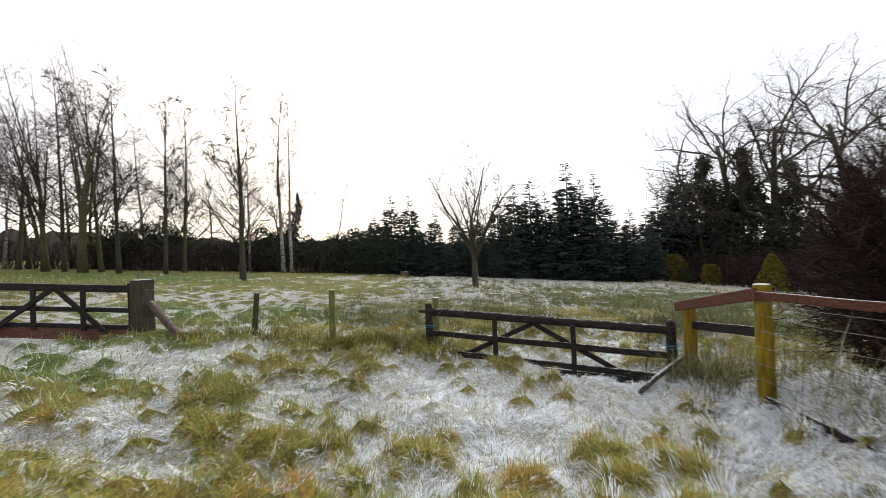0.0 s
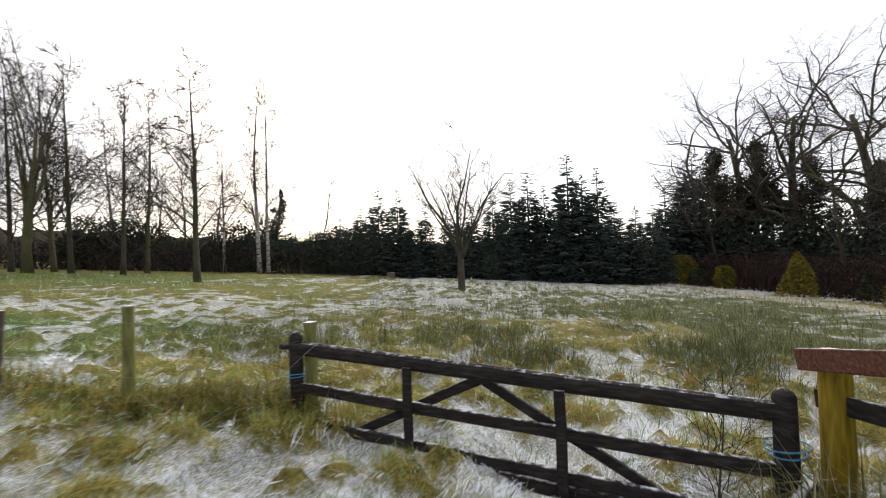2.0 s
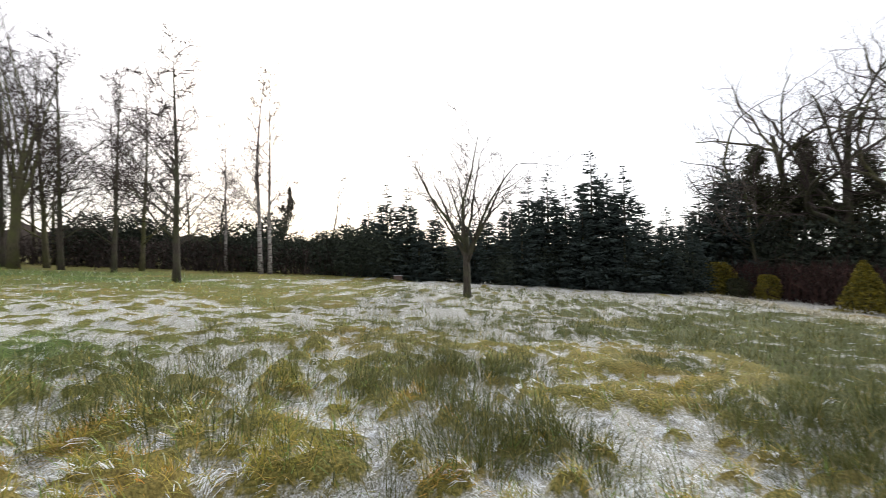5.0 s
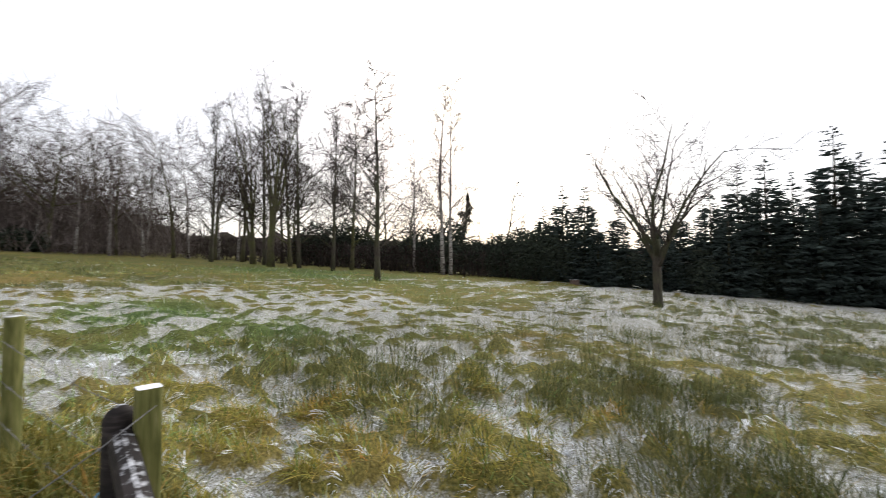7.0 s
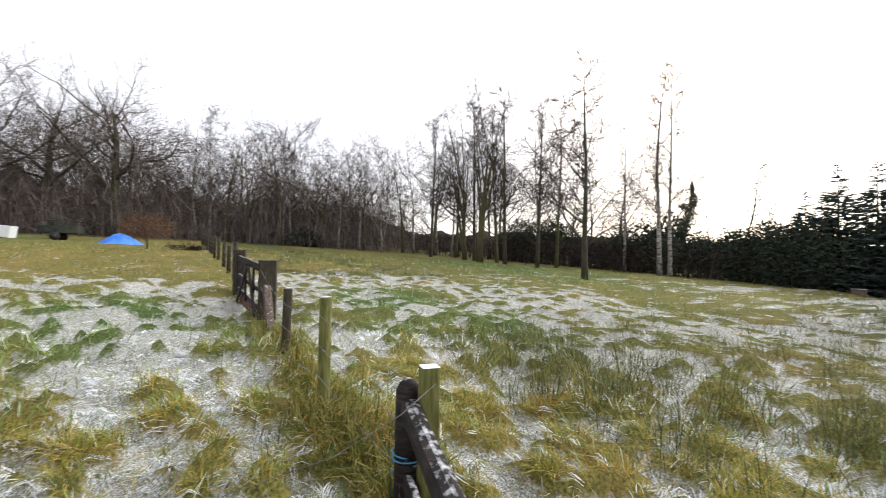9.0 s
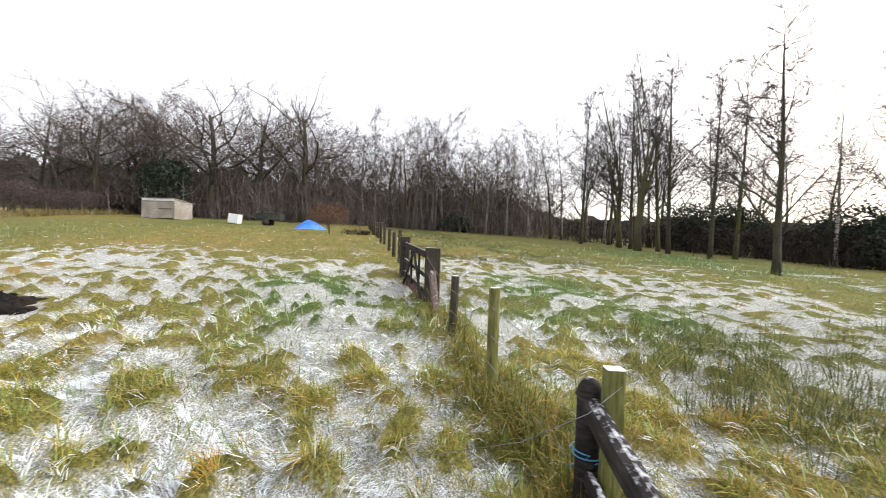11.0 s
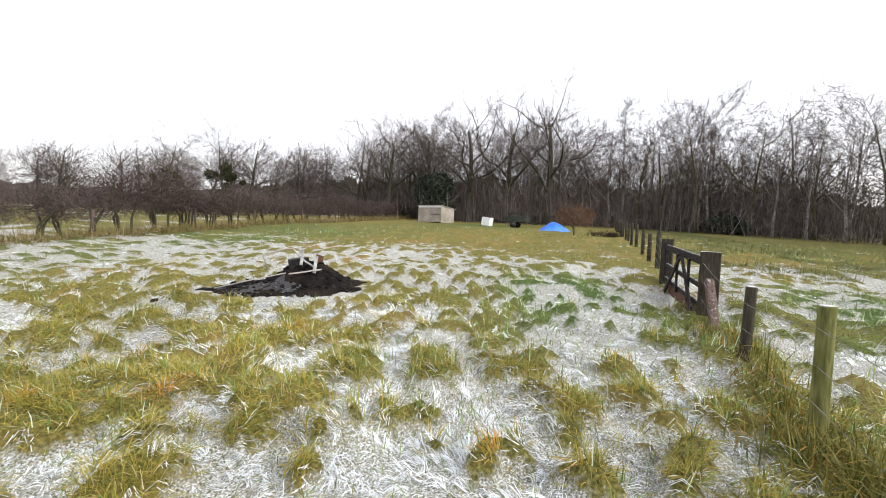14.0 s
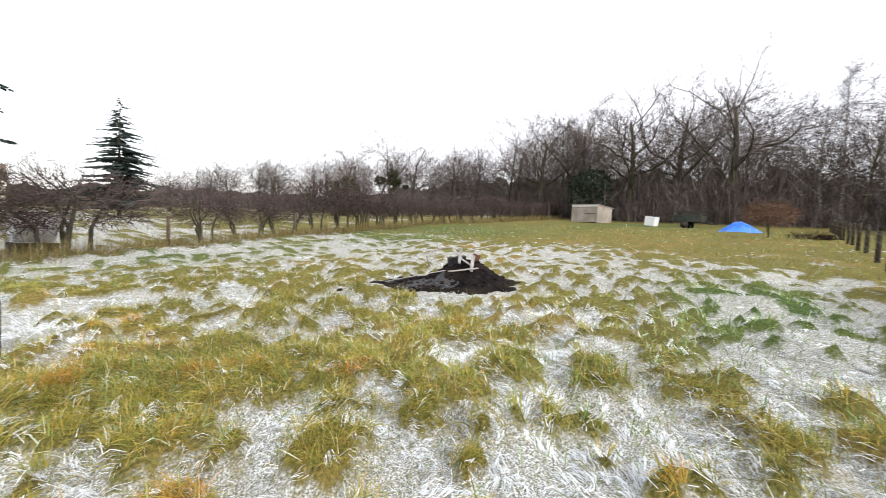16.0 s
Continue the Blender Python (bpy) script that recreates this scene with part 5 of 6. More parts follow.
dark = thing("evergreen_bush", on_ground(-49.5, 17.5), "low dark rounded evergreen at the wood edge", "shrub")
part("stem", log("stem", [(0, 0, -0.3), (0, 0, 1.2)], [0.1, 0.04], MAT["bark"], 7), dark)
part("foliage", cloud_mesh("foliage", 91, 2600, [(0, 0, 1.0, 1.7, 1.7, 1.1), (0.3, 1.2, 0.8, 1.2, 1.2, 0.9)], 0.2, MAT["evergreen"]), dark)

# ---- hedge to the south ----
def hedge_meshes(seed, tall):
    rs = np.random.RandomState(seed)
    stems = []
    for k in range(5):
        a, r = rs.rand() * 6.28, rs.uniform(0.1, 0.9)
        x0, y0 = r * math.cos(a) * 1.1, r * math.sin(a) * 0.6
        stems.append(tube([(x0, y0, -0.2), (x0 * 1.2 + rs.normal() * 0.16, y0, 0.7), (x0 * 2.0 + rs.normal() * 0.25, y0 * 1.5, 1.5), (x0 * 2.6 + rs.normal() * 0.4, y0 * 1.6, tall * 0.85)], [0.07, 0.055, 0.04, 0.015], 5, 0.1, k, 0, False))
    body = twig_cloud("crown", seed, 2500, [(0, 0, tall * 0.66, 2.2, 1.0, tall * 0.3), (1.1, 0, tall * 0.6, 1.5, 0.9, tall * 0.3), (-1.2, 0, tall * 0.62, 1.5, 0.9, tall * 0.3), (0, 0, tall * 0.5, 2.0, 0.7, tall * 0.24)], 0.42, 0.017, MAT["hedge_twig"], 0.35)
    return mesh_from("stems", *joined(stems), MAT["bark"]), body


hedges = [hedge_meshes(s, t) for s, t in ((1, 2.7), (2, 3.0), (3, 2.4))]
HEDGE = [(4, -9.6), (0.5, -11.4), (-9.8, -14.7), (-21, -17.8), (-40, -20.4), (-57, -22.3)]
rh = random.Random(5)


def along(line, s):
    for (x0, y0), (x1, y1) in zip(line, line[1:]):
        d = math.hypot(x1 - x0, y1 - y0)
        if s <= d:
            return x0 + (x1 - x0) * s / d, y0 + (y1 - y0) * s / d, math.degrees(math.atan2(y1 - y0, x1 - x0))
        s -= d
    return (*line[-1], 0)


for k in range(31):
    hx, hy, ha = along(HEDGE, 1.2 + 2.15 * k)
    sc = rh.uniform(0.85, 1.1) * (1.0 if k < 12 else 0.85) * (0.72 if 4 <= k <= 6 else 1)
    if k in (3,):
        continue
    ob = thing("hawthorn_shrub", on_ground(hx, hy, ha, sc), "leafless brown hawthorn in a field hedge", "shrub", "hawthorns of the hedge")
    pick = hedges[rh.randrange(3)]
    part("stem", pick[0], ob)
    part("crown", pick[1], ob)
rh2 = np.random.RandomState(57)
foot = np.array([along(HEDGE, q)[:2] for q in 62.0 * rh2.rand(16000) ** 1.3])
fx, fy = foot[:, 0] + 0.3 + rh2.normal(0, 0.25, 16000), foot[:, 1] + 0.95 + rh2.normal(0, 0.42, 16000)
grass_object("hedge_bottom_grass", [blades(rh2, fx, fy, rh2.uniform(0.3, 0.75, 16000), 0.008, np.abs(rh2.normal(0.3, 0.25, 16000)), rh2.rand(16000) * 6.28, rh2.uniform(0.3, 1.2, 16000))], MAT["bank_blade"], "long ochre and rusty grass along the hedge foot")
hedge_fence = thing("hedge_fence", Matrix.Identity(4), "line of pale round stakes with wire along the hedge", "fence")
for k in range(10):
    hx, hy, ha = along(HEDGE, 2.0 + 6.1 * k)
    hy += 0.75
    part("post", log("post", [(hx, hy, gz(hx, hy) - 0.2), (hx, hy, gz(hx, hy) + 1.03), (hx, hy, gz(hx, hy) + 1.05)], [0.06, 0.055, 0.052], MAT["prop_wood"], 8, 0, 0.05, k), hedge_fence)

# fir beyond the hedge, and one close to the south
fir = spruce_meshes(40, 11.0, 4.3, MAT["bark"], MAT["spruce"], rows=25, sparse=1.15, bare=0.1, up=0.05, jitter=0.03)
plant_tree("fir_tree", fir, on_ground(-9.3, -42.8, 0, 0.97), "open-branched fir standing beyond the hedge", "conifer")
fir_near = spruce_meshes(43, 15.0, 4.6, MAT["bark"], MAT["spruce"], rows=17, sparse=0.7, bare=0.16, up=0.0)
plant_tree("fir_tree", fir_near, on_ground(2.9, -17.5), "tall dark fir behind the hedge", "conifer")
tree_row("bare_tree", far_c, [(-16.5, -62, 0, 0.62), (-3, -55, 40, 0.5), (-22, -50, 100, 0.45), (-30, -52, 170, 0.5)], "small round-headed bare tree beyond the field", "trees beyond the hedge")
house = thing("house", on_ground(-0.6, -57) @ Matrix.Scale(0.62, 4), "pale yellow rendered house beyond the trees", "house")
part("wall", beam("wall", (-4, 0, -0.5), (4, 0, -0.5 + 0.001), 7, 12.5, MAT["render_wall"], 0.05, cuts=2), house)
bm = bmesh.new()
pts = [bm.verts.new(c) for c in ((-4.3, -3.8, 5.6), (4.3, -3.8, 5.6), (4.3, 3.8, 5.6), (-4.3, 3.8, 5.6), (-4.3, 0, 8.2), (4.3, 0, 8.2))]
for q in ((0, 1, 5, 4), (2, 3, 4, 5), (0, 4, 3), (1, 2, 5), (3, 2, 1, 0)):
    bm.faces.new([pts[i] for i in q])
part("roof", from_bm("roof", bm, MAT["roof"]), house)

# ---- things by the wood ----
def shed_at(x, y, turn):
    ob = thing("shed", on_ground(x, y, turn), "small pale weathered board shed with a sloping roof", "shed")
    w, d, h1, h2 = 3.2, 2.6, 1.85, 1.6
    rsd = random.Random(2)
    for k in range(9):
        z = 0.1 + k * 0.2
        part("board", beam("board", (-w / 2, -d / 2, z), (w / 2, -d / 2, z), 0.03, 0.19, MAT["shed_board"], 0.006, cuts=3), ob)
    for k in range(12):
        y0 = -d / 2 + 0.11 + k * 0.217
        zt = h1 + (h2 - h1) * (k + 0.5) / 12
        part("side_board", beam("side_board", (w / 2, y0, -0.05), (w / 2, y0, zt), 0.03, 0.205, MAT["shed_board"], 0.006, (0, 1, 0), cuts=2), ob)
        part("side_board", beam("side_board", (-w / 2, y0, -0.05), (-w / 2, y0, zt), 0.03, 0.205, MAT["shed_board"], 0.006, (0, 1, 0), cuts=2), ob)
    part("back_wall", beam("back_wall", (-w / 2, d / 2, h2 / 2), (w / 2, d / 2, h2 / 2), 0.04, h2, MAT["shed_board"], 0.006, cuts=2), ob)
    part("roof", beam("roof", (0, -d / 2 - 0.15, h1 + 0.04), (0, d / 2 + 0.15, h2 + 0.02), w + 0.25, 0.05, MAT["shed_board"], 0.01, cuts=3), ob, "frosted board roof")
    for x0 in (-w / 2, w / 2):
        part("corner_post", beam("corner_post", (x0, -d / 2 - 0.03, -0.1), (x0, -d / 2 - 0.03, h1), 0.09, 0.06, MAT["shed_board"], 0.01, (0, 1, 0), cuts=2), ob)
    part("top_trim", beam("top_trim", (-w / 2, -d / 2 - 0.06, h1 - 0.1), (w / 2, -d / 2 - 0.06, h1 - 0.1), 0.03, 0.2, MAT["white_plastic"], 0.006, cuts=2), ob, "pale painted board under the roof edge")
    door = part("door", beam("door", (0.1, -d / 2 - 0.035, 0.5), (1.45, -d / 2 - 0.035, 0.5), 0.03, 0.95, MAT["shed_board"], 0.006, cuts=2), ob, "low pale timber hatch")
    part("ledge", beam("ledge", (0.1, -d / 2 - 0.07, 0.9), (1.45, -d / 2 - 0.07, 0.9), 0.03, 0.09, MAT["prop_wood"], 0.006, cuts=2), door)
    return ob


shed_at(-44.8, -12.7, 74)

tank = thing("white_tank", on_ground(-40.0, -5.5, 75, 0.8) @ Matrix.Rotation(radians(7), 4, "Y"), "tilted white plastic tank cube standing on the grass", "tank")
part("body", beam("body", (-0.55, 0, 0.55), (0.55, 0, 0.55), 1.0, 1.1, MAT["white_plastic"], 0.09, cuts=3), tank)
part("edge_frame", beam("edge_frame", (-0.57, -0.47, 0.02), (-0.57, -0.47, 1.12), 0.06, 0.06, MAT["dark_metal"], 0.01, (0, 1, 0), cuts=2), tank)
part("edge_frame", beam("edge_frame", (-0.57, -0.47, 1.12), (0.57, -0.47, 1.12), 0.05, 0.05, MAT["dark_metal"], 0.01, cuts=2), tank)
part("cap", log("cap", [(0, 0, 1.09), (0, 0, 1.16)], [0.12, 0.11], MAT["dark_metal"], 12), tank)

cart = thing("farm_trailer", on_ground(-38.6, -2.2, 80, 0.92), "dark green open farm trailer with mesh sides", "trailer")
part("bed", beam("bed", (-1.15, 0, 0.62), (1.15, 0, 0.62), 1.3, 0.12, MAT["dark_cart"], 0.02), cart)
for y0 in (-0.65, 0.65):
    part("side_panel", beam("side_panel", (-1.15, y0, 0.9), (1.15, y0, 0.9), 0.04, 0.5, MAT["dark_cart"], 0.01), cart)
    wheel = part("tyre", log("tyre", [(-0.2, y0 * 1.12 - 0.08, 0.32), (-0.2, y0 * 1.12 + 0.08, 0.32)], [0.32, 0.32], MAT["dark_metal"], 20, 0, 0), cart)
    part("rim", log("rim", [(-0.2, y0 * 1.12 - 0.09, 0.32), (-0.2, y0 * 1.12 + 0.09, 0.32)], [0.17, 0.17], MAT["dark_cart"], 14, 0, 0), wheel)
for x0 in (-1.15, 1.15):
    part("end_panel", beam("end_panel", (x0, -0.63, 0.9), (x0, 0.63, 0.9), 0.04, 0.5, MAT["dark_cart"], 0.01), cart)
    for y0 in (-0.62, 0.62):
        part("stake", beam("stake", (x0, y0, 0.6), (x0, y0, 1.5), 0.05, 0.05, MAT["dark_cart"], 0.01, (0, 1, 0), cuts=2), cart)
for y0 in (-0.62, 0.62):
    part("top_rail", beam("top_rail", (-1.15, y0, 1.5), (1.15, y0, 1.5), 0.05, 0.05, MAT["dark_cart"], 0.01, cuts=2), cart)
part("drawbar", beam("drawbar", (1.15, 0, 0.5), (2.2, 0, 0.38), 0.1, 0.1, MAT["dark_cart"], 0.02, cuts=2), cart)

rt = np.random.RandomState(6)
U, V = np.meshgrid(np.linspace(-1, 1, 26), np.linspace(-1, 1, 18))
ridge = np.exp(-(V * 1.5) ** 2) * (0.55 + 0.45 * np.exp(-((U + 0.1) * 1.9) ** 2)) * (1 - np.abs(U) ** 3)
tz = 0.8 * ridge * (0.85 + 0.3 * field_noise(U * 4, V * 4, 1.0, 3)) + 0.05 * field_noise(U * 9, V * 9, 1.0, 5)
tv = np.stack([U.ravel() * 1.5, V.ravel() * 0.95, tz.ravel() - 0.03], 1)
c0 = (np.arange(17)[:, None] * 26 + np.arange(25)[None]).ravel()
tarp = thing("tarpaulin", on_ground(-33.2, 1.7, 95, 0.92), "bright blue tarpaulin draped over a low pile", "tarpaulin")
part("sheet", mesh_from("sheet", tv, np.stack([c0, c0 + 1, c0 + 27, c0 + 26], 1), MAT["tarp"]), tarp)

rust_tree = tree_meshes("vase", 77, 1.5, 0.06, MAT["bark"], MAT["rust_twig"], over=dict(min_r=0.008, angle=[60, 50, 50, 50], count=[10, 7, 5, 4]))
rusty = thing("rusty_shrub", on_ground(-26.8, 3.4, 0, 0.85), "small round tree with dense orange-brown twigs", "tree")
part("trunk", rust_tree[0], rusty)
part("crown", twig_cloud("crown", 7, 2300, [(0, 0, 1.55, 1.35, 1.35, 0.75), (0, 0.5, 1.4, 1.0, 0.9, 0.65), (0, -0.6, 1.4, 0.9, 0.9, 0.65)], 0.4, 0.016, MAT["rust_twig"], 0.1), rusty)

pile = thing("brush_pile", on_ground(-28.5, 5.0, 95, 0.55), "low heap of cut brown branches beside the fence", "branches")
tagged(part("brushwood", twig_cloud("brushwood", 17, 900, [(0, 0, 0.25, 1.6, 0.7, 0.35), (1.2, 0, 0.2, 0.9, 0.6, 0.25)], 0.8, 0.03, MAT["red_twig"], 0.05), pile), kind="stuff")

# ---- the ash heap ----
HX, HY = -4.72, -0.85
U, V = np.meshgrid(np.linspace(-1.9, 1.5, 90), np.linspace(-1.2, 1.2, 60))
reach = np.sqrt(((U - 0.05) / 1.35) ** 2 + (V / 0.85) ** 2) + 0.3 * (field_noise(U, V, 0.4, 2) - 0.5) + 0.25 * (field_noise(U, V, 0.12, 12) - 0.5)
core_h = 0.4 * np.exp(-(((U - 0.42) / np.where(U > 0.42, 0.52, 0.62)) ** 2 + (V / 0.55) ** 2)) + 0.06 * np.exp(-((U + 0.3) / 0.9) ** 2 - (V / 0.5) ** 2)
hz = core_h * (0.8 + 0.4 * field_noise(U, V, 0.22, 4)) + 0.05 * core_h / 0.4 * field_noise(U, V, 0.07, 6) + 0.012 * field_noise(U, V, 0.06, 8)
hz = hz * (1 - step(reach, 0.85, 1.1))
hx_ = HX - 0.63 * U + 0.77 * V
hy_ = HY + 0.77 * U + 0.63 * V
hz_ = ground_z(hx_, hy_) + 0.012 + hz - 0.1 * step(reach, 0.95, 1.1)
hv = np.stack([hx_.ravel(), hy_.ravel(), hz_.ravel()], 1)
c0 = (np.arange(59)[:, None] * 90 + np.arange(89)[None]).ravel()
heap = thing("ash_heap", Matrix.Identity(4), "black heap of burnt ash and charcoal on the grass", "heap")
part("ash", mesh_from("ash", hv, np.stack([c0, c0 + 1, c0 + 91, c0 + 90], 1), MAT["ash"]), heap)
rc = random.Random(9)
lumps = []
for k in range(330):
    i = rc.randrange(len(hv))
    if reach.ravel()[i] > 0.9:
        continue
    c = Vector(hv[i])
    r = rc.uniform(0.008, 0.035)
    d = Vector((rc.gauss(0, 1), rc.gauss(0, 1), rc.gauss(0, 0.4))).normalized()
    lumps.append(tube([c - d * r * 2, c + Vector((0, 0, 0.01)), c + d * r * 2], [r * 0.6, r, r * 0.4], 5, 0.3, k))
tagged(part("charcoal", mesh_from("charcoal", *joined(lumps), MAT["ash"], False), heap), kind="stuff")

grey = (reach < 0.93) & (U < 0.35 - 0.5 * field_noise(U, V, 0.3, 9)) & (V > -0.1 + 0.35 * field_noise(U, V, 0.25, 19)) & (field_noise(U, V, 0.09, 29) > 0.3)
keep = (grey[:-1, :-1] & grey[1:, :-1] & grey[:-1, 1:] & grey[1:, 1:]).ravel()
part("grey_ash", mesh_from("grey_ash", hv + np.array([0, 0, 0.006]), np.stack([c0, c0 + 1, c0 + 91, c0 + 90], 1)[keep], MAT["grey_ash"]), heap, "pale grey ash strewn at the foot of the heap")


def hp(u, v, z):
    x0, y0 = HX - 0.63 * u + 0.77 * v, HY + 0.77 * u + 0.63 * v
    return Vector((x0, y0, float(land(x0, y0)) + 0.05 + z))


scrap = thing("scrap_frame", Matrix.Identity(4), "bent pale metal tube frame thrown on an ash heap", "scrap metal")
part("tube", log("tube", [hp(-0.35, 0.1, 0.3), hp(-0.44, 0.1, 0.55), hp(-0.1, 0.12, 0.66), hp(0.06, 0.14, 0.67), hp(0.26, 0.25, 0.46), hp(0.42, 0.3, 0.36)], [0.016] * 6, MAT["grey_metal"], 8), scrap)
part("bar", beam("bar", hp(0.0, 0.48, 0.27), hp(0.55, 0.45, 0.33), 0.04, 0.022, MAT["grey_metal"], 0.005), scrap)
part("bar", beam("bar", hp(0.42, 0.42, 0.26), hp(0.46, 0.36, 0.55), 0.06, 0.02, MAT["grey_metal"], 0.005), scrap)
part("bar", beam("bar", hp(0.2, 0.35, 0.4), hp(0.22, 0.33, 0.68), 0.06, 0.02, MAT["grey_metal"], 0.005), scrap)
part("bar", beam("bar", hp(0.4, 0.1, 0.62), hp(0.92, -0.1, 0.7), 0.035, 0.018, MAT["grey_metal"], 0.005), scrap)
part("thin_rod", log("thin_rod", [hp(-1.15, 0.4, 0.06), hp(-0.6, 0.38, 0.17), hp(-0.05, 0.42, 0.28)], [0.009, 0.009, 0.009], MAT["grey_metal"], 6), scrap)
drum = thing("burnt_box", Matrix.Identity(4), "charred black metal box half buried in ash", "scrap metal")
part("box", beam("box", hp(0.0, 0.02, 0.36), hp(0.34, 0.0, 0.4), 0.28, 0.2, MAT["dark_metal"], 0.02), drum)
lump = thing("rusty_scrap", Matrix.Identity(4), "rust-red scrap piece on an ash heap", "scrap metal")
part("plate", beam("plate", hp(0.46, 0.12, 0.26), hp(0.54, 0.1, 0.54), 0.16, 0.05, MAT["rust"], 0.012, (0.3, 1, 0)), lump)

# ---- hoop stand in the south ----
stand = thing("hoop_stand", Matrix.Translation((1.62, -1.42, gz(1.62, -1.42))) @ Matrix.Rotation(radians(12), 4, "Z"), "dark bent tube hoop stand holding a white panel", "stand")
hoop = [(-0.42, 0, -0.1), (-0.42, 0, 0.5), (-0.38, 0, 0.7), (-0.25, 0, 0.83), (0, 0, 0.86), (0.25, 0, 0.83), (0.38, 0, 0.7), (0.42, 0, 0.5), (0.42, 0, -0.1)]
part("hoop", log("hoop", hoop, [0.017] * 9, MAT["dark_metal"], 8), stand)
part("panel", beam("panel", (-0.36, 0, 0.5), (0.36, 0, 0.5), 0.012, 0.34, MAT["white_plastic"], 0.004), stand)
part("cross_bar", log("cross_bar", [(-0.42, 0.02, 0.3), (0.42, 0.02, 0.32)], [0.014, 0.014], MAT["dark_metal"], 8), stand)

# ---- close clutter by the near gate ----
pole = thing("loose_pole", Matrix.Identity(4), "grey weathered pole leaning against the gate foot", "pole")
part("timber", log("timber", [(2.5, 4.22, gz(2.5, 4.22) + 0.03), (2.8, 4.4, 0.06), (3.14, 4.56, 0.22)], [0.03, 0.032, 0.03], MAT["grey_timber"], 9, 0, 0.06, 4), pole)


def cord(name, pts, r, mat, label, cat):
    ob = thing(name, Matrix.Identity(4), label, cat)
    part("strand", log("strand", pts, [r] * len(pts), mat, 6), ob)
    return ob


tz0 = g1(1.0, 0.5)
cord("blue_twine", [tz0 + Vector((math.cos(a) * (0.07 + 0.004 * a), math.sin(a) * 0.075, 0.006 * a - 0.02)) for a in np.linspace(0, 15, 40)] + [tz0 + Vector((0.08, -0.06, -0.1)), tz0 + Vector((0.06, -0.07, -0.3)), tz0 + Vector((0.08, -0.05, -0.38))], 0.005, MAT["twine"], "blue baler twine knotted round the gate end", "twine")
tz1 = g1(0.0, 0.48)
cord("blue_twine", [tz1 + Vector((math.cos(a) * (0.068 + 0.002 * a), math.sin(a) * 0.07, 0.004 * a)) for a in np.linspace(0, 12, 32)] + [tz1 + Vector((-0.08, -0.05, -0.08)), tz1 + Vector((-0.09, -0.04, -0.2))], 0.004, MAT["twine"], "blue twine tied round the gate stile", "twine")


def barbed(pts, label):
    ob = thing("barbed_wire", Matrix.Identity(4), label, "wire")
    fine = []
    for a_, b_ in zip(pts, pts[1:]):
        a_, b_ = Vector(a_), Vector(b_)
        fine += [a_.lerp(b_, i / 6) + Vector((0, 0, -0.03 * math.sin(math.pi * i / 6))) for i in range(6)]
    fine.append(Vector(pts[-1]))
    part("strand", log("strand", fine, [0.0019] * len(fine), MAT["wire"], 5), ob)
    barbs, rnd = [], random.Random(3)
    for a_, b_ in zip(fine, fine[1:]):
        c = (a_ + b_) / 2
        for s in (-1, 1):
            d = Vector((rnd.gauss(0, 1), rnd.gauss(0, 1), 1.2 * s)).normalized() * 0.018
            barbs.append(tube([c - d, c + d], [0.0022, 0.0012], 4))
    tagged(part("barb", mesh_from("barb", *joined(barbs), MAT["wire"]), ob), kind="stuff")
    return ob


for z in (0.12, 0.36, 0.6):
    barbed([(-4.97, 5.78, 1.38 - z), (-3.0, 5.68, 1.1 - z), (-1.73, 5.7, 1.12 - z), (-0.05, 5.73, 0.96 - z)], "frosted strand of barbed wire between field posts")
cord("slack_wire", [(0.03, 5.72, 0.9), (0.12, 5.5, 0.83), (-0.1, 5.3, 0.62), (-0.45, 5.1, 0.42), (-0.8, 4.95, 0.22)], 0.002, MAT["wire"], "slack frosted wire trailing from the gate end", "wire")

# bare brushwood against the gate end
brush = thing("dead_branch", Matrix.Translation(g1(0.9, 0.0) + Vector((0, 0.15, -0.02))), "dead twiggy branch caught against the gate", "branch")
bt = tree_meshes("sapling", 15, 1.0, 0.012, MAT["bark"], MAT["twig"], (5, 4, 3, 3), (0.35, 0.1), cut=0, over=dict(min_r=0.003, ratio=[0.6, 0.5, 0.5], angle=[35, 40, 40], first=[0.2, 0.1, 0.1]))
part("stem", bt[0], brush)
part("crown", bt[1], brush)

# dark red-brown thicket behind the rail fence
for k, (bx_, by_, sc) in enumerate([(5.75, 3.75, 0.9), (7.5, 4.9, 1.1), (5.8, 1.8, 0.95), (7.8, 3.4, 1.2)]):
    ob = thing("leafless_bush", on_ground(bx_, by_, 70 * k, sc), "dense dark red-brown leafless bush behind wire", "shrub", "leafless bushes by the fence")
    if k == 0:
        stems = []
        rk = np.random.RandomState(4)
        for j in range(22):
            a, r = rk.rand() * 6.28, rk.uniform(0.1, 0.9)
            x0, y0 = r * math.cos(a), r * math.sin(a)
            stems.append(tube([(x0, y0, -0.2), (x0 * 1.3 + rk.normal() * 0.1, y0 * 1.3, 1.0), (x0 * 1.9 + rk.normal() * 0.3, y0 * 1.9, 2.6)], [0.022, 0.016, 0.006], 4, 0, j, 0, False))
        bush_stems = mesh_from("stems", *joined(stems), MAT["red_twig"])
        bush_twigs = twig_cloud("crown", 8, 11500, [(0, 0, 1.6, 1.5, 1.5, 1.5), (0.5, 0.4, 1.0, 1.4, 1.4, 1.0), (-0.5, -0.3, 2.2, 1.2, 1.2, 1.0)], 0.45, 0.014, MAT["red_twig"], 0.6)
    part("stem", bush_stems, ob)
    part("crown", bush_twigs, ob)

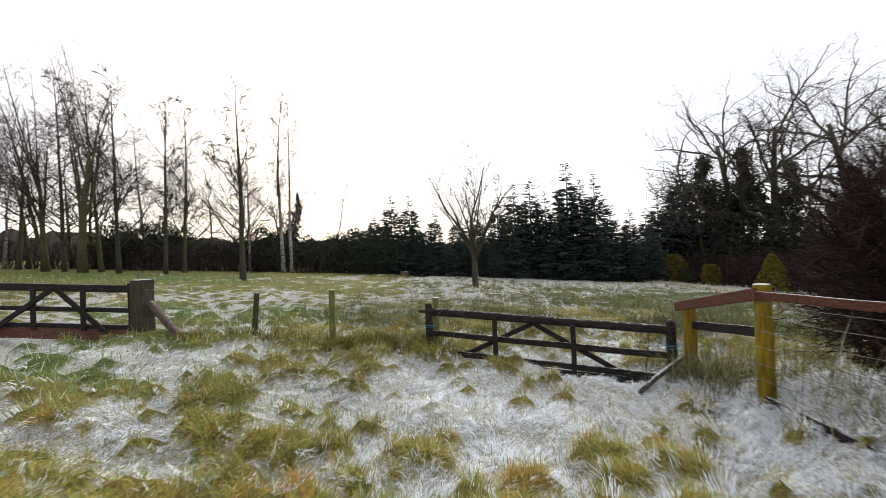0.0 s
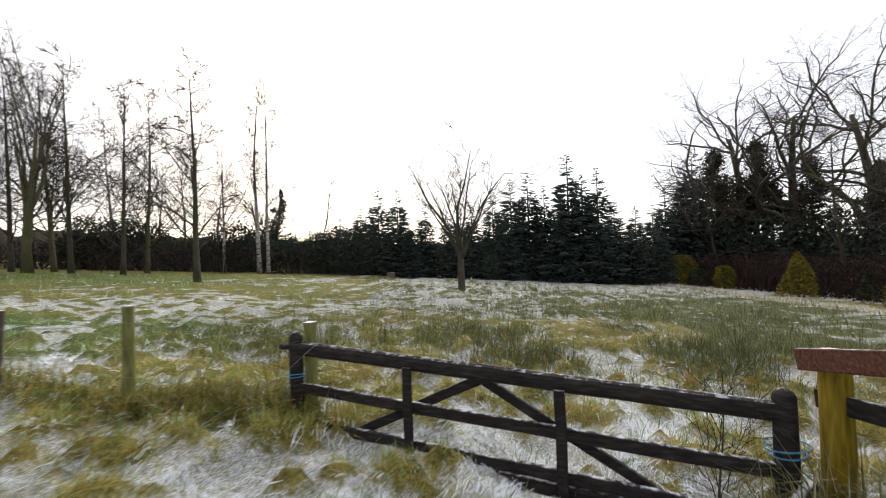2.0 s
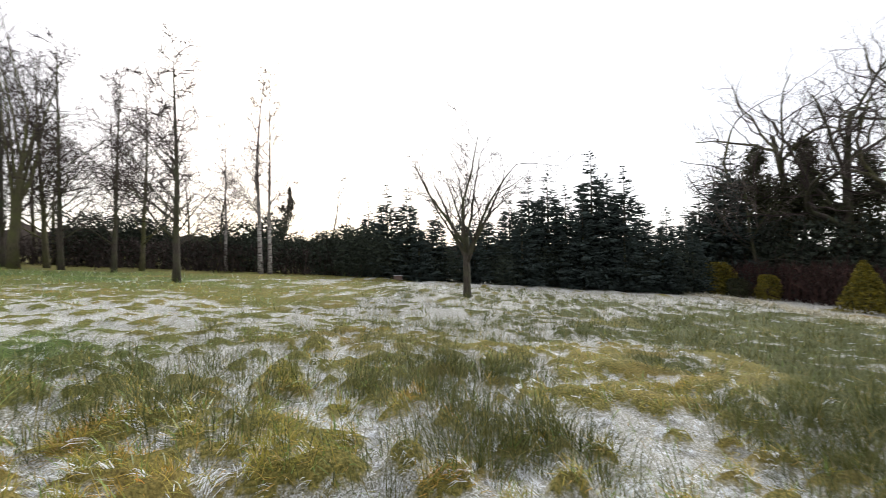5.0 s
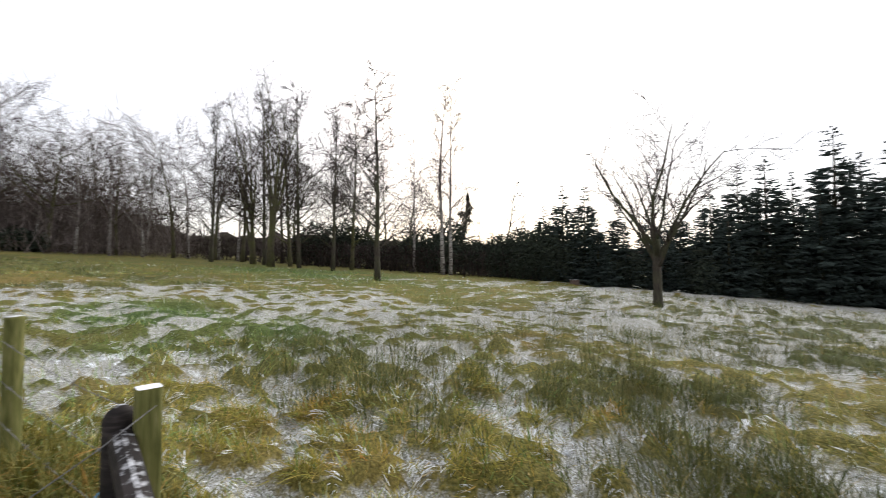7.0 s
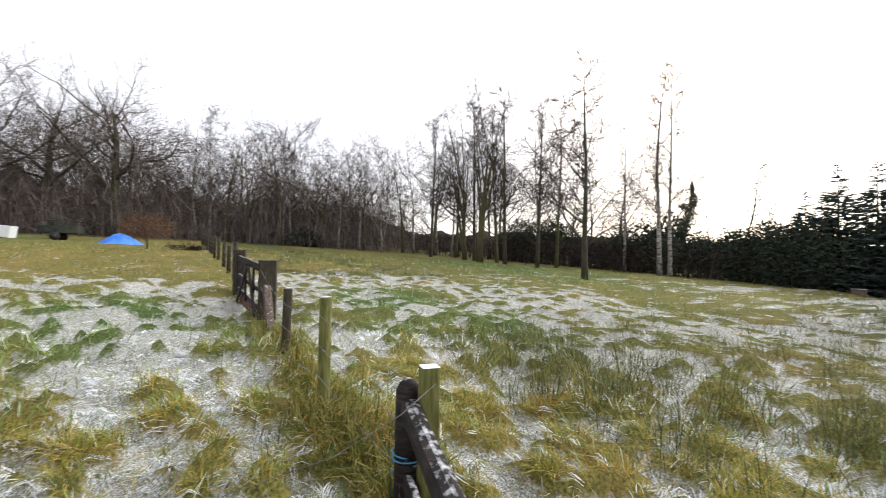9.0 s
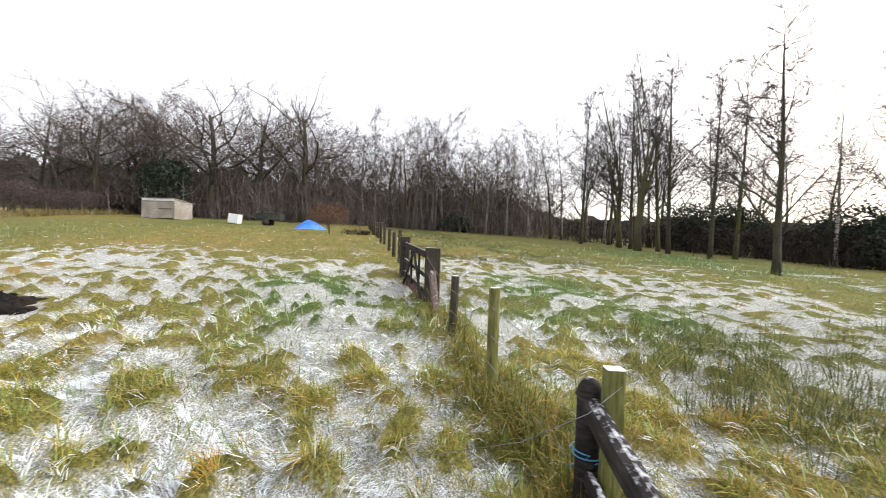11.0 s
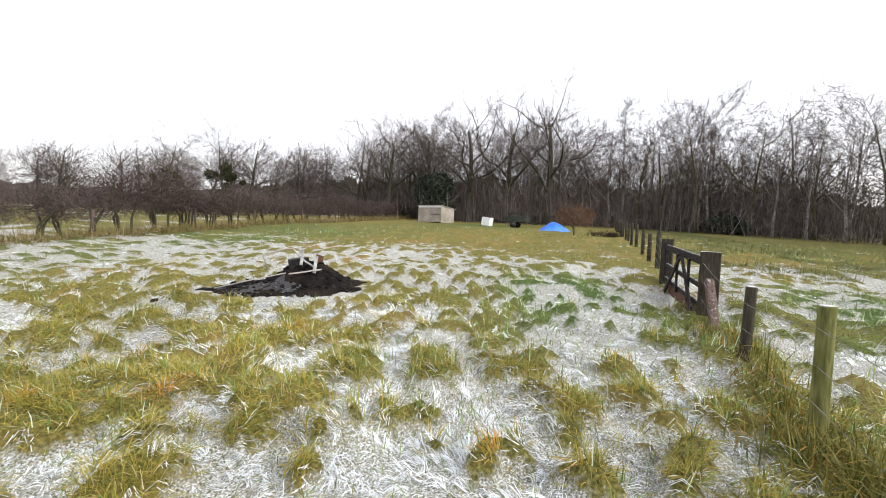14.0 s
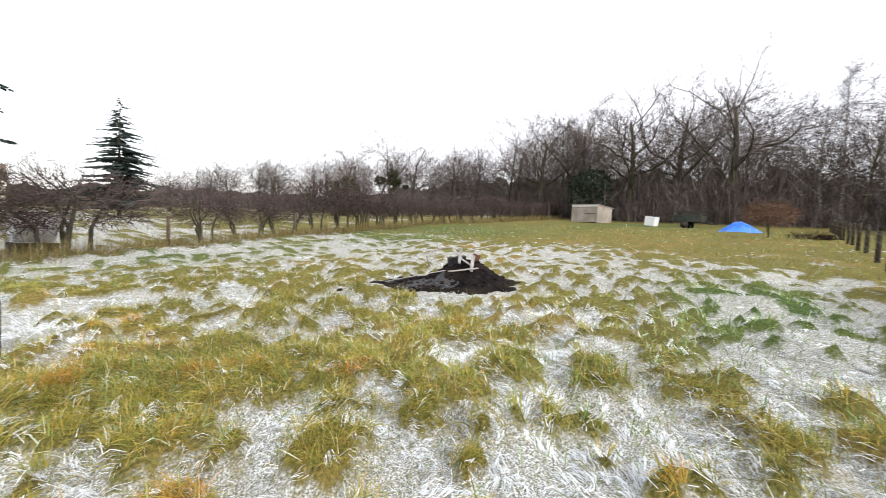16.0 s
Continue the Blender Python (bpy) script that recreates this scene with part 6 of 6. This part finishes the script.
# tall pale grass round the rail fence
rg = np.random.RandomState(31)
px_ = np.concatenate([rg.normal(3.38, 0.16, 900), 3.62 + rg.normal(0, 0.16, 1000), rg.normal(3.1, 0.1, 250)])
py_ = np.concatenate([rg.normal(4.0, 0.3, 900), rg.uniform(-1.5, 3.6, 1000), rg.normal(4.45, 0.12, 250)])
kk = len(px_)
grass_object("dry_grass", [blades(rg, px_, py_, rg.uniform(0.25, 0.7, kk), 0.006, np.abs(rg.normal(0.35, 0.25, kk)), rg.rand(kk) * 6.28, rg.uniform(0.3, 1.2, kk))], MAT["pale_blade"], "tall dry pale grass under the wire fence")

# long olive grass left uncut along the post line
lx_ = np.concatenate([rg.uniform(-4.6, 0.1, 2000), rg.normal(-1.6, 0.26, 1500), rg.normal(-0.1, 0.22, 600), rg.normal(-0.8, 0.35, 400)])
ly_ = np.concatenate([5.76 + rg.normal(0, 0.1, 2000), rg.normal(5.72, 0.14, 1500), rg.normal(5.66, 0.14, 600), rg.normal(5.7, 0.12, 400)])
kk = len(lx_)
grass_object("fence_grass", [blades(rg, lx_, ly_, rg.uniform(0.12, 0.36, kk) * (0.6 + 0.8 * field_noise(lx_, ly_, 0.5, 3)), 0.006, np.abs(rg.normal(0.4, 0.25, kk)), rg.rand(kk) * 6.28, rg.uniform(0.3, 1.2, kk))], MAT["fence_blade"], "long olive and rusty grass along the post line")

crate = thing("field_box", on_ground(-5.8, 37.6, 20, 0.8), "small grey box standing on the far pasture", "box")
part("body", beam("body", (-0.4, 0, 0.22), (0.4, 0, 0.22), 0.45, 0.44, MAT["prop_wood"], 0.03), crate)
part("lid", beam("lid", (-0.42, 0, 0.46), (0.42, 0, 0.46), 0.5, 0.05, MAT["prop_wood"], 0.012), crate)
bale = thing("wrapped_bale", on_ground(-0.3, -12.9, 10), "white-wrapped rounded bale beyond the hedge", "bale")
part("wrap", log("wrap", [(-0.5, 0, 0.75), (-0.44, 0, 0.75), (0.44, 0, 0.75), (0.5, 0, 0.75)], [0.25, 0.38, 0.38, 0.25], MAT["white_plastic"], 20, 0, 0.04), bale)
part("base", beam("base", (-0.5, 0, 0.19), (0.5, 0, 0.19), 0.7, 0.4, MAT["grey_timber"], 0.03), bale)

# ---- closing distance ----
rb = np.random.RandomState(3)


def far_belt(a0, a1, radius, tall, name, label, steps, fade=1.0):
    ang = np.linspace(radians(a0), radians(a1), steps)
    rad = radius * (1 + 0.06 * np.sin(ang * 7))
    top = tall * (0.75 + 0.4 * field_noise(ang * 40, ang * 0, 1.0, 30)) + 0.12 * tall * rb.rand(steps)
    top = top * (1 - 0.75 * step(np.degrees(ang), a1 - fade, a1)) * (1 - 0.75 * step(-np.degrees(ang), -a0 - fade * 0.5, -a0))
    bx, by = rad * np.cos(ang), rad * np.sin(ang)
    bz = land(bx, by)
    v = np.concatenate([np.stack([bx, by, bz - 2], 1), np.stack([bx, by, bz + top], 1), np.stack([bx * 1.06, by * 1.06, bz + top * 0.6], 1)])
    i0 = np.arange(steps - 1)
    f = np.concatenate([np.stack([i0, i0 + 1, i0 + 1 + steps, i0 + steps], 1), np.stack([i0 + steps, i0 + 1 + steps, i0 + 1 + 2 * steps, i0 + 2 * steps], 1)])
    return tagged(part(name, mesh_from(name, v, f, MAT["far_wood"])), label, "woodland", kind="structure")


far_belt(143, 240, 84, 8.0, "backdrop", "brown depth of the western wood", 1300, 36.0)
far_belt(-30, 150, 130, 6.0, "backdrop", "distant wooded hill on the horizon", 500)
far_belt(212, 330, 190, 7.0, "backdrop", "distant trees beyond the southern field", 500)
